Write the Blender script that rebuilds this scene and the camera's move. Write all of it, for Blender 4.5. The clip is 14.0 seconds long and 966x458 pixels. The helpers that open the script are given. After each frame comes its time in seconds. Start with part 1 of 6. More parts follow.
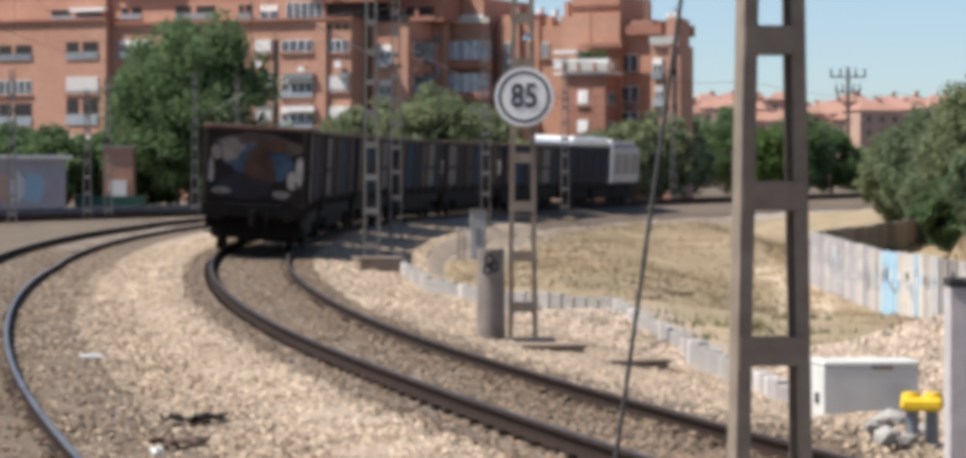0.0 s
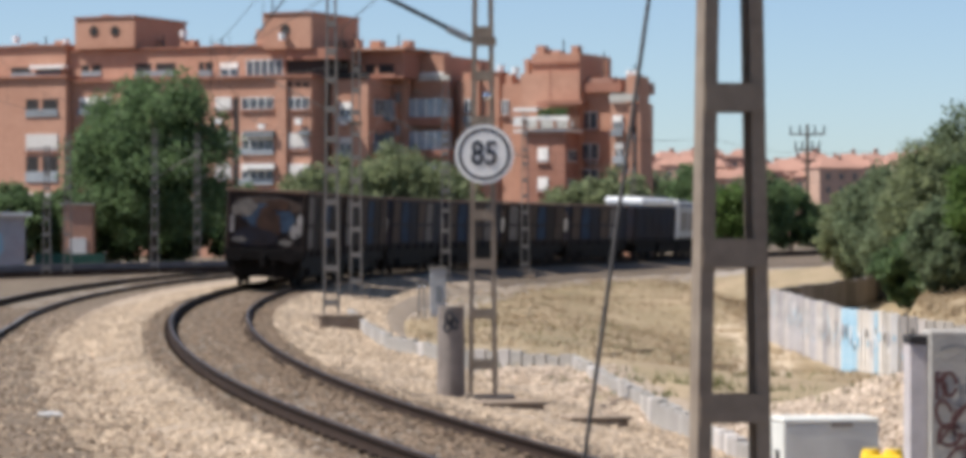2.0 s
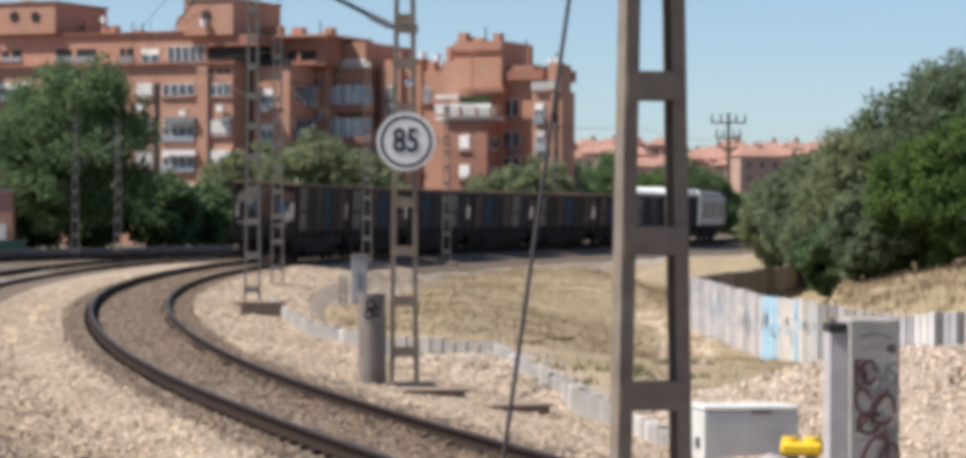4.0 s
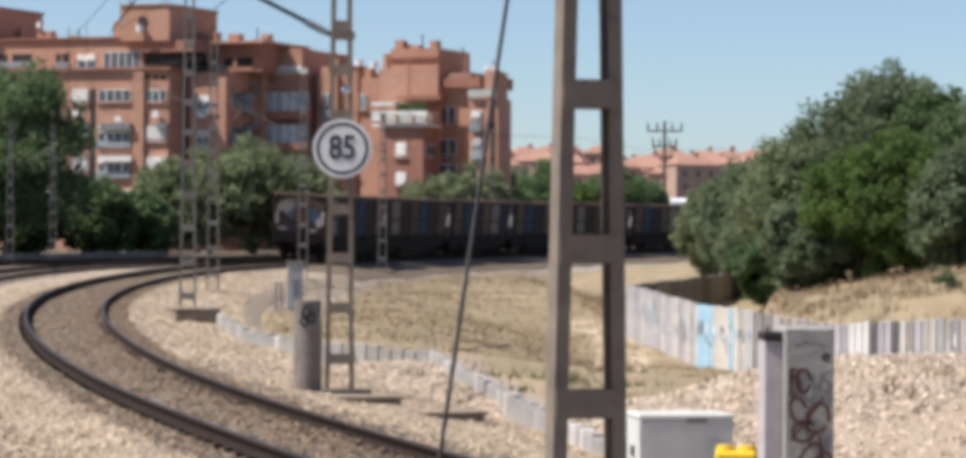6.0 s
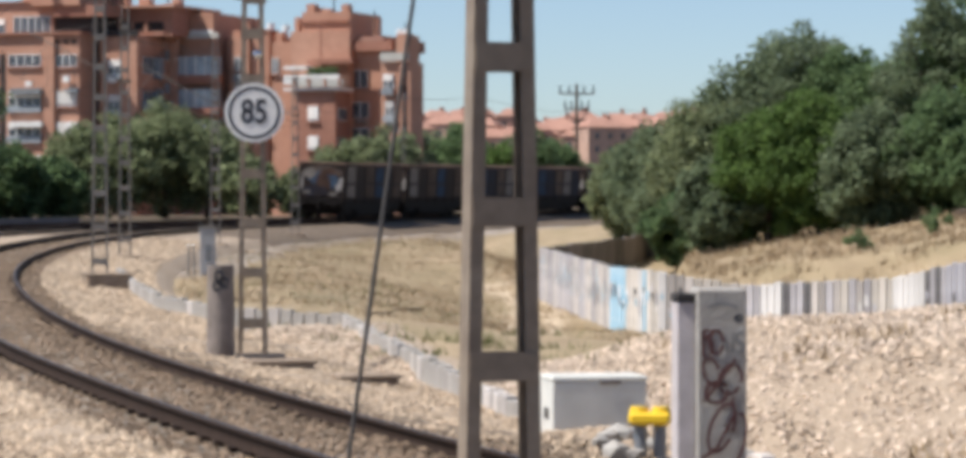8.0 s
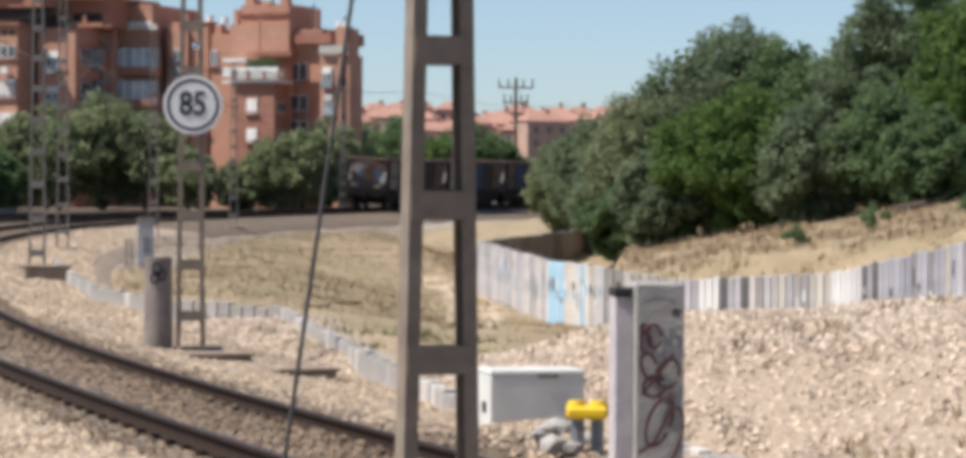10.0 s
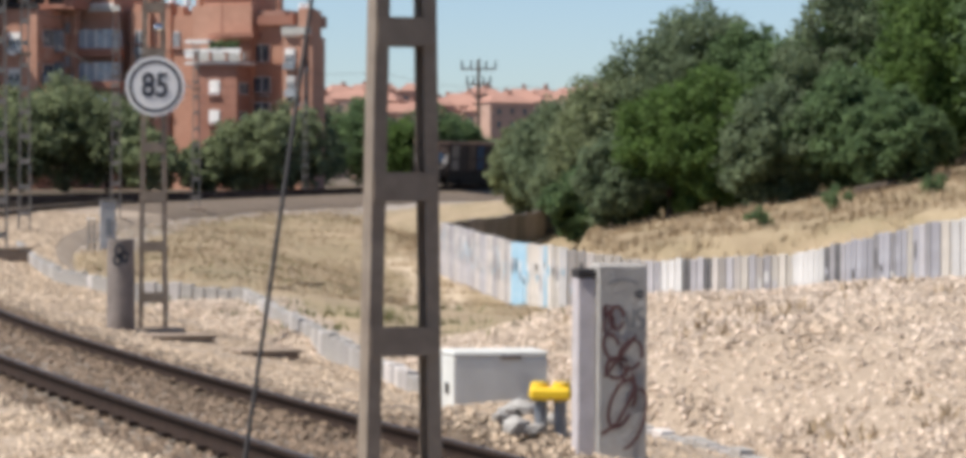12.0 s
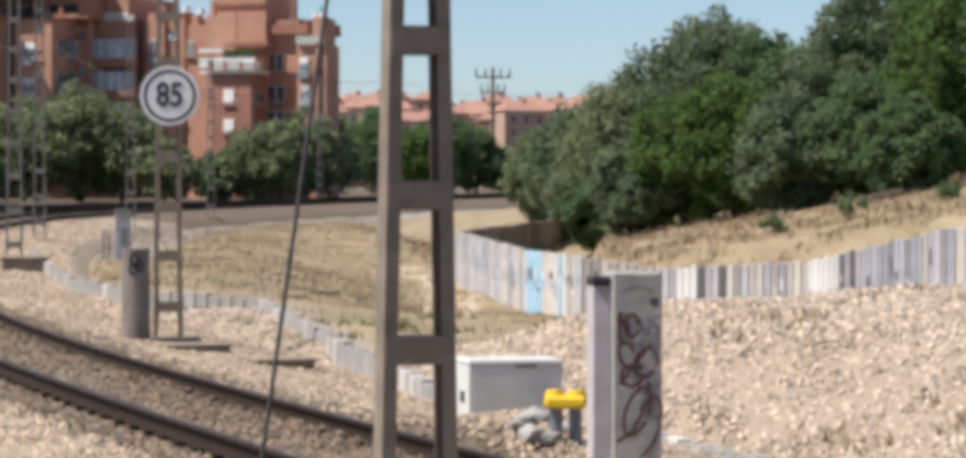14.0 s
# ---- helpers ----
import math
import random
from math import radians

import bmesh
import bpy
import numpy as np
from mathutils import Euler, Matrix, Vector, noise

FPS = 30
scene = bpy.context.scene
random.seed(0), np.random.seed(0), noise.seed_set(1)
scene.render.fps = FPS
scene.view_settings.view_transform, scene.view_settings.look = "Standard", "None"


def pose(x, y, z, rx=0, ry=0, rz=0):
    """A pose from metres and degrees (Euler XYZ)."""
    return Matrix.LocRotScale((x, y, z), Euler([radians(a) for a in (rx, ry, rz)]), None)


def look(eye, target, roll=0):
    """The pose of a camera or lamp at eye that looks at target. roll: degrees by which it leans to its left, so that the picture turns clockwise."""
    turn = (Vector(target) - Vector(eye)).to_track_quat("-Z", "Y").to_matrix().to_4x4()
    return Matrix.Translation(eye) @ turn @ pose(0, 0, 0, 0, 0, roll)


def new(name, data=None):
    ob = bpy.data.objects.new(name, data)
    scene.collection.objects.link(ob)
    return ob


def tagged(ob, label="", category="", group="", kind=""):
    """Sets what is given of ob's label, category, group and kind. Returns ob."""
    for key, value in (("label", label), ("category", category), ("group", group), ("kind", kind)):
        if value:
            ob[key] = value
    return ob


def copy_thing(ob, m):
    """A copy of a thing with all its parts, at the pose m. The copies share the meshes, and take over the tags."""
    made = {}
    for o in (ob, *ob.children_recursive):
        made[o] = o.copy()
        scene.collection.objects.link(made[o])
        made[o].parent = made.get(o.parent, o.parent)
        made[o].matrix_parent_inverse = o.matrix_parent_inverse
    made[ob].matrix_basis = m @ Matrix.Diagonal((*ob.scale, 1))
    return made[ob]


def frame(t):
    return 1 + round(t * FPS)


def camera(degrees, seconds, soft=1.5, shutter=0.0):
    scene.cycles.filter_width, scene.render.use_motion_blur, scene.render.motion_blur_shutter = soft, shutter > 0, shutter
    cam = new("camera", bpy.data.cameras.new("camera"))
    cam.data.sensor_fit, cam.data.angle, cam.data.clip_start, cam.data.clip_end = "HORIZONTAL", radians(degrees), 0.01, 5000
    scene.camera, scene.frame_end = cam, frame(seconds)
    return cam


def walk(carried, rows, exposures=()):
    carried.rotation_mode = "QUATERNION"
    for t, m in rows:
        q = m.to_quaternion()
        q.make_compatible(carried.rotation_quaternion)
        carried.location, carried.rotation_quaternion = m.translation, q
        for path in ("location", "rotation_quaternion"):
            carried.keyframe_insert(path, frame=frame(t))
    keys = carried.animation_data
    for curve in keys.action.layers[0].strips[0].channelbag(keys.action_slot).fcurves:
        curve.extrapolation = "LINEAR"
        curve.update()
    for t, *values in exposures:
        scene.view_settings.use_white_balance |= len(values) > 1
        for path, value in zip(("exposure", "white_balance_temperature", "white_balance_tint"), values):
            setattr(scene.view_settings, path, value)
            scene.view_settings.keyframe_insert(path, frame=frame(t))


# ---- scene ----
cam = camera(17.83, 14.0, 5.0)
EYE = 2.056
# seconds, yaw, pitch, roll of a camera held by hand from one spot
TURNS = [
    (0.0, 0.000, -0.802, -0.000),
    (0.5, -0.188, -0.229, -0.036),
    (1.0, -0.498, 0.142, -0.229),
    (1.5, -0.907, 0.482, -0.150),
    (2.0, -0.742, 0.264, -0.014),
    (2.5, -1.266, 0.294, -0.165),
    (2.7, -1.635, 0.223, -0.135),
    (4.8, -2.555, 0.023, 0.260),
    (5.0, -2.772, 0.246, 0.320),
    (5.5, -3.175, -0.111, 0.289),
    (6.0, -3.392, 0.176, 0.368),
    (6.5, -4.150, 0.101, 0.535),
    (7.0, -4.331, -0.223, 0.186),
    (7.5, -4.668, -0.476, -0.018),
    (8.0, -5.016, -0.502, 0.034),
    (8.2, -5.081, -0.463, -0.019),
    (10.3, -6.238, -0.682, 0.373),
    (10.5, -6.226, -0.726, 0.434),
    (11.0, -6.714, -0.890, 0.295),
    (11.5, -6.747, -1.167, 0.400),
    (12.0, -6.853, -0.960, 0.275),
    (12.5, -7.122, -0.639, 0.180),
    (13.0, -6.682, -0.664, -0.103),
    (13.5, -6.625, -0.581, 0.085),
    (14.0, -6.578, -0.807, 0.093),
]
walk(cam, [(t, pose(0, 0, EYE, 90 + pitch, 0, yaw) @ pose(0, 0, 0, 0, 0, roll)) for t, yaw, pitch, roll in TURNS], [(0.0, 0.47), (2.7, 0.42), (8.2, 0.4), (14.0, 0.38)])

# ---- light ----
SUN_TO = Vector((-0.85, -0.14, 1.2)).normalized()
world = bpy.data.worlds.new("sky")
scene.world = world
world.use_nodes = True
_n = world.node_tree.nodes
_sky = _n.new("ShaderNodeTexSky")
_sky.sky_type = "NISHITA"
_sky.sun_disc = False
_sky.sun_elevation = math.asin(SUN_TO.z)
_sky.sun_rotation = math.atan2(SUN_TO.x, SUN_TO.y)
_sky.air_density, _sky.dust_density, _sky.ozone_density = 0.7, 0.45, 1.0
_tint = _n.new("ShaderNodeMix")
_tint.data_type, _tint.blend_type = "RGBA", "MULTIPLY"
_tint.inputs[0].default_value = 1.0
_tint.inputs[7].default_value = (0.91, 0.96, 1.02, 1)
world.node_tree.links.new(_sky.outputs[0], _tint.inputs[6])
world.node_tree.links.new(_tint.outputs[2], _n["Background"].inputs[0])
_n["Background"].inputs[1].default_value = 0.095
sun_data = bpy.data.lights.new("sun", "SUN")
sun_data.energy, sun_data.angle, sun_data.color = 5.0, radians(0.53), (1.0, 0.965, 0.91)
sun = new("sun", sun_data)
sun.matrix_world = look((0, 0, 60), Vector((0, 0, 60)) - SUN_TO)


# ---- materials ----
def surf(name, c1, c2, scale=3.0, rough=0.8, metal=0.0, bump=0.0, bump_scale=40.0, c3=None, scale3=0.4, mix3=0.5, island=0.0, per_object=0.0, stretch=(1, 1, 1), detail=6.0, coat=0.0):
    """A surface of two colours mixed by fine noise, a third in broad patches, and relief."""
    m = bpy.data.materials.new(name)
    m.use_nodes = True
    nt, link = m.node_tree, m.node_tree.links.new
    b = nt.nodes["Principled BSDF"]
    b.inputs["Roughness"].default_value, b.inputs["Metallic"].default_value = rough, metal
    b.inputs["Coat Weight"].default_value = coat
    co = nt.nodes.new("ShaderNodeTexCoord")
    mp = nt.nodes.new("ShaderNodeMapping")
    mp.inputs["Scale"].default_value = stretch
    link(co.outputs["Object"], mp.inputs[0])

    def noise_at(s, d=6.0):
        n = nt.nodes.new("ShaderNodeTexNoise")
        n.inputs["Scale"].default_value, n.inputs["Detail"].default_value, n.inputs["Roughness"].default_value = s, d, 0.62
        link(mp.outputs[0], n.inputs["Vector"])
        r = nt.nodes.new("ShaderNodeMapRange")
        r.inputs[1].default_value, r.inputs[2].default_value = 0.3, 0.7
        link(n.outputs[0], r.inputs[0])
        return r.outputs[0]

    def blend(fac, a, bb):
        x = nt.nodes.new("ShaderNodeMix")
        x.data_type = "RGBA"
        for sock, v in ((x.inputs[0], fac), (x.inputs[6], a), (x.inputs[7], bb)):
            if isinstance(v, (tuple, list)):
                sock.default_value = (*v, 1)
            elif isinstance(v, float):
                sock.default_value = v
            else:
                link(v, sock)
        return x.outputs[2]

    col = blend(noise_at(scale, detail), c1, c2)
    if c3:
        g = nt.nodes.new("ShaderNodeMath")
        g.operation = "MULTIPLY"
        g.inputs[1].default_value = mix3
        link(noise_at(scale3, 4.0), g.inputs[0])
        col = blend(g.outputs[0], col, c3)
    if island or per_object:
        src = nt.nodes.new("ShaderNodeNewGeometry").outputs["Random Per Island"] if island else nt.nodes.new("ShaderNodeObjectInfo").outputs["Random"]
        r = nt.nodes.new("ShaderNodeMapRange")
        k = island or per_object
        r.inputs[3].default_value, r.inputs[4].default_value = 1 - k, 1 + k
        link(src, r.inputs[0])
        h = nt.nodes.new("ShaderNodeHueSaturation")
        link(r.outputs[0], h.inputs["Value"])
        link(col, h.inputs["Color"])
        col = h.outputs[0]
    link(col, b.inputs["Base Color"])
    if bump:
        bp = nt.nodes.new("ShaderNodeBump")
        bp.inputs["Strength"].default_value, bp.inputs["Distance"].default_value = 1.0, bump
        n = nt.nodes.new("ShaderNodeTexNoise")
        n.inputs["Scale"].default_value, n.inputs["Detail"].default_value = bump_scale, 5.0
        link(mp.outputs[0], n.inputs["Vector"])
        link(n.outputs[0], bp.inputs["Height"])
        link(bp.outputs[0], b.inputs["Normal"])
    return m


M = {
    "earth": surf("dry_earth", (0.45, 0.335, 0.215), (0.245, 0.175, 0.108), 0.55, 0.95, bump=0.09, bump_scale=6, c3=(0.215, 0.175, 0.088), scale3=0.3, mix3=0.7, stretch=(1.5, 0.5, 1)),
    "path": surf("worn_sandy_path", (0.52, 0.41, 0.29), (0.42, 0.325, 0.225), 1.6, 0.95, bump=0.03, bump_scale=9),
    "ballast": surf("pale_ballast", (0.48, 0.378, 0.285), (0.265, 0.2, 0.142), 14, 0.95, bump=0.05, bump_scale=16, c3=(0.30, 0.225, 0.16), scale3=0.35, mix3=0.5),
    "dirty_ballast": surf("track_ballast", (0.235, 0.17, 0.117), (0.095, 0.067, 0.045), 9, 0.95, bump=0.04, bump_scale=18, c3=(0.10, 0.075, 0.05), scale3=0.45, mix3=0.6),
    "worn_ballast": surf("brown_track_ballast", (0.27, 0.198, 0.138), (0.135, 0.097, 0.066), 9, 0.95, bump=0.04, bump_scale=18, c3=(0.16, 0.125, 0.09), scale3=0.35, mix3=0.6),
    "stone": surf("loose_stone", (0.63, 0.515, 0.42), (0.40, 0.31, 0.235), 6, 0.95, island=0.42, c3=(0.36, 0.265, 0.175), scale3=0.4, mix3=0.45),
    "ballast_stone": surf("warm_ballast_stone", (0.59, 0.465, 0.345), (0.36, 0.268, 0.19), 6, 0.95, island=0.45, c3=(0.34, 0.25, 0.16), scale3=0.35, mix3=0.5),
    "dirty_stone": surf("rust_stained_stone", (0.30, 0.215, 0.148), (0.125, 0.086, 0.057), 6, 0.95, island=0.45),
    "rail_side": surf("rusty_rail", (0.042, 0.026, 0.019), (0.02, 0.013, 0.01), 9, 0.85, metal=0.1),
    "rail_top": surf("dull_rail_head", (0.10, 0.082, 0.07), (0.055, 0.043, 0.036), 5, 0.5, metal=0.4),
    "rail_bright": surf("mirror_worn_rail_head", (0.36, 0.35, 0.34), (0.2, 0.19, 0.18), 1.2, 0.4, metal=0.8),
    "brown_earth": surf("brown_trackside_earth", (0.18, 0.132, 0.09), (0.095, 0.07, 0.047), 1.4, 0.95, bump=0.05, bump_scale=9, c3=(0.13, 0.10, 0.065), scale3=0.3, mix3=0.6),
    "grey_gravel": surf("grey_shoulder_gravel", (0.40, 0.335, 0.275), (0.26, 0.21, 0.168), 5, 0.95, bump=0.04, bump_scale=14, c3=(0.30, 0.26, 0.23), scale3=0.3, mix3=0.6),
    "footing": surf("earth_stained_concrete", (0.33, 0.25, 0.185), (0.22, 0.165, 0.12), 4, 0.95, bump=0.01),
    "sleeper": surf("concrete_sleeper", (0.30, 0.25, 0.2), (0.2, 0.165, 0.13), 6, 0.95, bump=0.01, per_object=0.2),
    "concrete": surf("weathered_concrete", (0.46, 0.43, 0.39), (0.31, 0.285, 0.26), 3, 0.9, bump=0.012, bump_scale=25, c3=(0.2, 0.18, 0.165), scale3=0.9, mix3=0.5),
    "dark_concrete": surf("darkened_concrete", (0.24, 0.21, 0.19), (0.14, 0.125, 0.11), 3, 0.9, bump=0.01, c3=(0.08, 0.07, 0.065), scale3=0.8),
    "post_concrete": surf("stained_post_concrete", (0.3, 0.25, 0.22), (0.19, 0.155, 0.135), 4, 0.9, bump=0.008, c3=(0.10, 0.08, 0.07), scale3=1.5, mix3=0.7),
    # paler copy of the concrete for the cabinet's sunlit side
    "white_concrete": surf("sunlit_side_concrete", (0.60, 0.54, 0.54), (0.42, 0.37, 0.37), 7, 0.85, bump=0.006, c3=(0.42, 0.38, 0.35), scale3=0.8, mix3=0.45),
    "galv": surf("weathered_mast_steel", (0.33, 0.265, 0.2), (0.2, 0.153, 0.115), 7, 0.6, metal=0.05, c3=(0.12, 0.084, 0.062), scale3=1.4, mix3=0.6, bump=0.002),
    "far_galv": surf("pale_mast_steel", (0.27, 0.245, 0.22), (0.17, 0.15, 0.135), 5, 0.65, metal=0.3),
    "wire": surf("dark_cable", (0.03, 0.024, 0.022), (0.018, 0.015, 0.014), 5, 0.6, metal=0.3),
    "sign_white": surf("sign_enamel", (0.86, 0.84, 0.81), (0.78, 0.76, 0.73), 4, 0.45),
    "sign_black": surf("sign_paint", (0.025, 0.028, 0.04), (0.018, 0.02, 0.03), 4, 0.5),
    "box_grey": surf("grey_cabinet_paint", (0.67, 0.66, 0.61), (0.57, 0.56, 0.515), 3, 0.7, c3=(0.4, 0.37, 0.34), scale3=1.2, mix3=0.35),
    "yellow": surf("yellow_plastic", (0.85, 0.56, 0.02), (0.72, 0.44, 0.015), 6, 0.45),
    "pipe": surf("grey_steel_pipe", (0.25, 0.26, 0.28), (0.16, 0.17, 0.185), 6, 0.5, metal=0.4),
    "wagon": surf("grimy_wagon_paint", (0.022, 0.017, 0.016), (0.009, 0.009, 0.01), 1.3, 0.75, c3=(0.045, 0.027, 0.02), scale3=0.7, mix3=0.6, bump=0.01, bump_scale=8),
    "wagon_blue": surf("grimy_blue_wagon_paint", (0.014, 0.023, 0.045), (0.009, 0.011, 0.016), 1.1, 0.75, c3=(0.032, 0.02, 0.016), scale3=0.6, mix3=0.7, bump=0.01, bump_scale=8),
    "wagon_rim": surf("rusty_wagon_rim", (0.17, 0.10, 0.07), (0.09, 0.055, 0.04), 3, 0.85),
    "graffiti_pale": surf("pale_spray_paint", (0.19, 0.165, 0.145), (0.055, 0.047, 0.044), 2.2, 0.8),
    "graffiti_blue": surf("dull_blue_spray_paint", (0.05, 0.08, 0.125), (0.02, 0.03, 0.05), 2.0, 0.8),
    "graffiti_white": surf("white_spray_paint", (0.34, 0.31, 0.29), (0.16, 0.145, 0.14), 3.0, 0.8),
    "graffiti_grey": surf("dirty_grey_paint", (0.11, 0.095, 0.085), (0.045, 0.04, 0.038), 2.0, 0.85, c3=(0.09, 0.05, 0.034), scale3=1.5, mix3=0.7),
    "panel_tan": surf("faded_tan_paint", (0.15, 0.112, 0.085), (0.05, 0.04, 0.034), 1.4, 0.85, c3=(0.05, 0.032, 0.025), scale3=0.9, mix3=0.8, stretch=(1, 1, 0.5)),
    "panel_blue": surf("faded_dark_blue_paint", (0.022, 0.062, 0.13), (0.014, 0.028, 0.055), 1.3, 0.8, c3=(0.03, 0.028, 0.03), scale3=0.9, mix3=0.7),
    "wagon_rust": surf("brown_rusted_paint", (0.075, 0.042, 0.03), (0.035, 0.022, 0.018), 2.0, 0.85),
    "undergear": surf("oily_running_gear", (0.016, 0.013, 0.012), (0.008, 0.007, 0.007), 4, 0.8, metal=0.2),
    "loco": surf("grey_locomotive_paint", (0.42, 0.42, 0.43), (0.3, 0.3, 0.31), 2, 0.5, c3=(0.2, 0.19, 0.18), scale3=0.8),
    "loco_white": surf("white_loco_roof_and_flue_glint", (0.85, 0.85, 0.85), (0.72, 0.72, 0.72), 2, 0.4),
    "glass": surf("dark_window_glass", (0.045, 0.055, 0.07), (0.09, 0.10, 0.115), 0.9, 0.12),
    # orange brick greyed to carry the haze before the far facade
    "brick": surf("hazed_orange_brick", (0.53, 0.30, 0.21), (0.43, 0.23, 0.16), 2.2, 0.9, c3=(0.35, 0.165, 0.105), scale3=0.25, mix3=0.6, bump=0.01, bump_scale=10),
    # darker brick, also painted on shaded recess walls; lifted a little for haze
    "brick_dark": surf("dark_red_and_shaded_brick", (0.41, 0.20, 0.14), (0.33, 0.155, 0.108), 2.2, 0.9, c3=(0.19, 0.07, 0.04), scale3=0.25, mix3=0.6, bump=0.01, bump_scale=10),
    "frame": surf("white_window_frame", (0.78, 0.76, 0.73), (0.66, 0.64, 0.62), 3, 0.6),
    "blind": surf("pale_roller_blind", (0.78, 0.74, 0.7), (0.66, 0.62, 0.58), 4, 0.8, per_object=0.25),
    "awning": surf("striped_grey_awning", (0.3, 0.32, 0.34), (0.2, 0.22, 0.24), 4, 0.8, per_object=0.3),
    # near-black for painted shade in openings and holes, and for dark trim
    "dark_gap": surf("recess_shade_and_dark_trim", (0.03, 0.025, 0.025), (0.02, 0.018, 0.018), 3, 0.9),
    "pale_render": surf("pale_dirty_render", (0.62, 0.60, 0.55), (0.48, 0.46, 0.42), 2.5, 0.85, c3=(0.3, 0.28, 0.25), scale3=0.8, mix3=0.6),
    "pale_glass": surf("sky_pale_glazing", (0.30, 0.36, 0.42), (0.20, 0.25, 0.31), 0.9, 0.15, c3=(0.5, 0.52, 0.54), scale3=0.6, mix3=0.5),
    "roof": surf("grey_roof_gravel", (0.34, 0.3, 0.27), (0.25, 0.22, 0.2), 4, 0.95),
    # roof and wall of the far town, paled for distance haze
    "tile_roof": surf("hazed_terracotta_roof", (0.42, 0.235, 0.175), (0.34, 0.18, 0.135), 0.6, 0.9, c3=(0.26, 0.13, 0.095), scale3=0.06),
    "town_wall": surf("hazed_salmon_brick", (0.47, 0.32, 0.25), (0.40, 0.255, 0.195), 0.5, 0.9, c3=(0.5, 0.33, 0.26), scale3=0.05),
    "bark": surf("grey_bark", (0.12, 0.09, 0.065), (0.07, 0.05, 0.038), 6, 0.95, bump=0.02, bump_scale=20),
    "dry_grass": surf("dry_grass", (0.43, 0.325, 0.205), (0.27, 0.19, 0.112), 0.5, 0.95, island=0.3, c3=(0.22, 0.155, 0.09), scale3=0.5, mix3=0.6),
    "green_grass": surf("weedy_grass", (0.16, 0.16, 0.06), (0.11, 0.11, 0.045), 0.7, 0.9, island=0.35),
    "chrome": surf("glint_mirror", (0.85, 0.87, 0.9), (0.7, 0.72, 0.75), 3, 0.08, metal=1.0),
    "shed": surf("grey_shed_wall", (0.36, 0.37, 0.40), (0.25, 0.26, 0.29), 1.2, 0.85, c3=(0.42, 0.3, 0.28), scale3=0.5, mix3=0.5),
    "tarp": surf("green_fence_netting", (0.03, 0.11, 0.075), (0.02, 0.07, 0.05), 2, 0.8),
}


def leaf_mat(name, c1, c2):
    m = surf(name, c1, c2, 0.9, 0.7, island=0.4)
    nt = m.node_tree
    b, out = nt.nodes["Principled BSDF"], nt.nodes["Material Output"]
    b.inputs["Specular IOR Level"].default_value = 0.25
    tr, mx = nt.nodes.new("ShaderNodeBsdfTranslucent"), nt.nodes.new("ShaderNodeMixShader")
    mx.inputs[0].default_value = 0.58
    nt.links.new(b.inputs["Base Color"].links[0].from_socket, tr.inputs[0])
    nt.links.new(b.outputs[0], mx.inputs[1])
    nt.links.new(tr.outputs[0], mx.inputs[2])
    nt.links.new(mx.outputs[0], out.inputs[0])
    return m


for _k in ("wagon", "wagon_blue", "undergear", "panel_tan", "panel_blue", "graffiti_grey", "graffiti_blue", "wagon_rust", "rail_side"):
    M[_k].node_tree.nodes["Principled BSDF"].inputs["Specular IOR Level"].default_value = 0.12

M["leaf_mid"] = leaf_mat("mid_green_leaves", (0.17, 0.24, 0.11), (0.115, 0.175, 0.08))
# olive raised paler than the leaf to stand for haze on far trees
M["leaf_olive"] = leaf_mat("olive_leaves", (0.27, 0.30, 0.165), (0.20, 0.235, 0.125))
M["leaf_bright"] = leaf_mat("fresh_green_leaves", (0.15, 0.225, 0.065), (0.10, 0.16, 0.046))
M["leaf_grey"] = leaf_mat("grey_green_leaves", (0.205, 0.25, 0.145), (0.15, 0.19, 0.11))


# ---- mesh helpers ----
def part(name, bm, material, parent=None, label="", smooth=False):
    me = bpy.data.meshes.new(name)
    bm.to_mesh(me)
    bm.free()
    for mm in material if isinstance(material, (list, tuple)) else [material]:
        me.materials.append(M[mm] if isinstance(mm, str) else mm)
    if smooth:
        me.polygons.foreach_set("use_smooth", [True] * len(me.polygons))
    ob = new(name, me)
    ob.parent = parent
    if label:
        ob["label"] = label
    return ob


def pydata(name, verts, faces, material, parent=None, label=""):
    me = bpy.data.meshes.new(name)
    me.from_pydata([tuple(v) for v in verts], [], [tuple(f) for f in faces])
    me.materials.append(M[material])
    ob = new(name, me)
    ob.parent = parent
    if label:
        ob["label"] = label
    return ob


def empty(name, x, y, z, rz=0, **tags):
    ob = new(name)
    ob.matrix_basis = pose(x, y, z, 0, 0, rz)
    return tagged(ob, **tags)


def box(bm, x0, x1, y0, y1, z0, z1, bevel=0.0, m=None):
    r = bmesh.ops.create_cube(bm, size=1)
    vs = r["verts"]
    for v in vs:
        v.co = Vector((x0 + (v.co.x + 0.5) * (x1 - x0), y0 + (v.co.y + 0.5) * (y1 - y0), z0 + (v.co.z + 0.5) * (z1 - z0)))
    if bevel:
        es = list({e for v in vs for e in v.link_edges})
        r2 = bmesh.ops.bevel(bm, geom=es, offset=bevel, segments=1, affect="EDGES")
        vs = list({v for f in r2["faces"] for v in f.verts} | {v for v in vs if v.is_valid})
    if m is not None:
        bmesh.ops.transform(bm, matrix=m, verts=vs)
    return vs


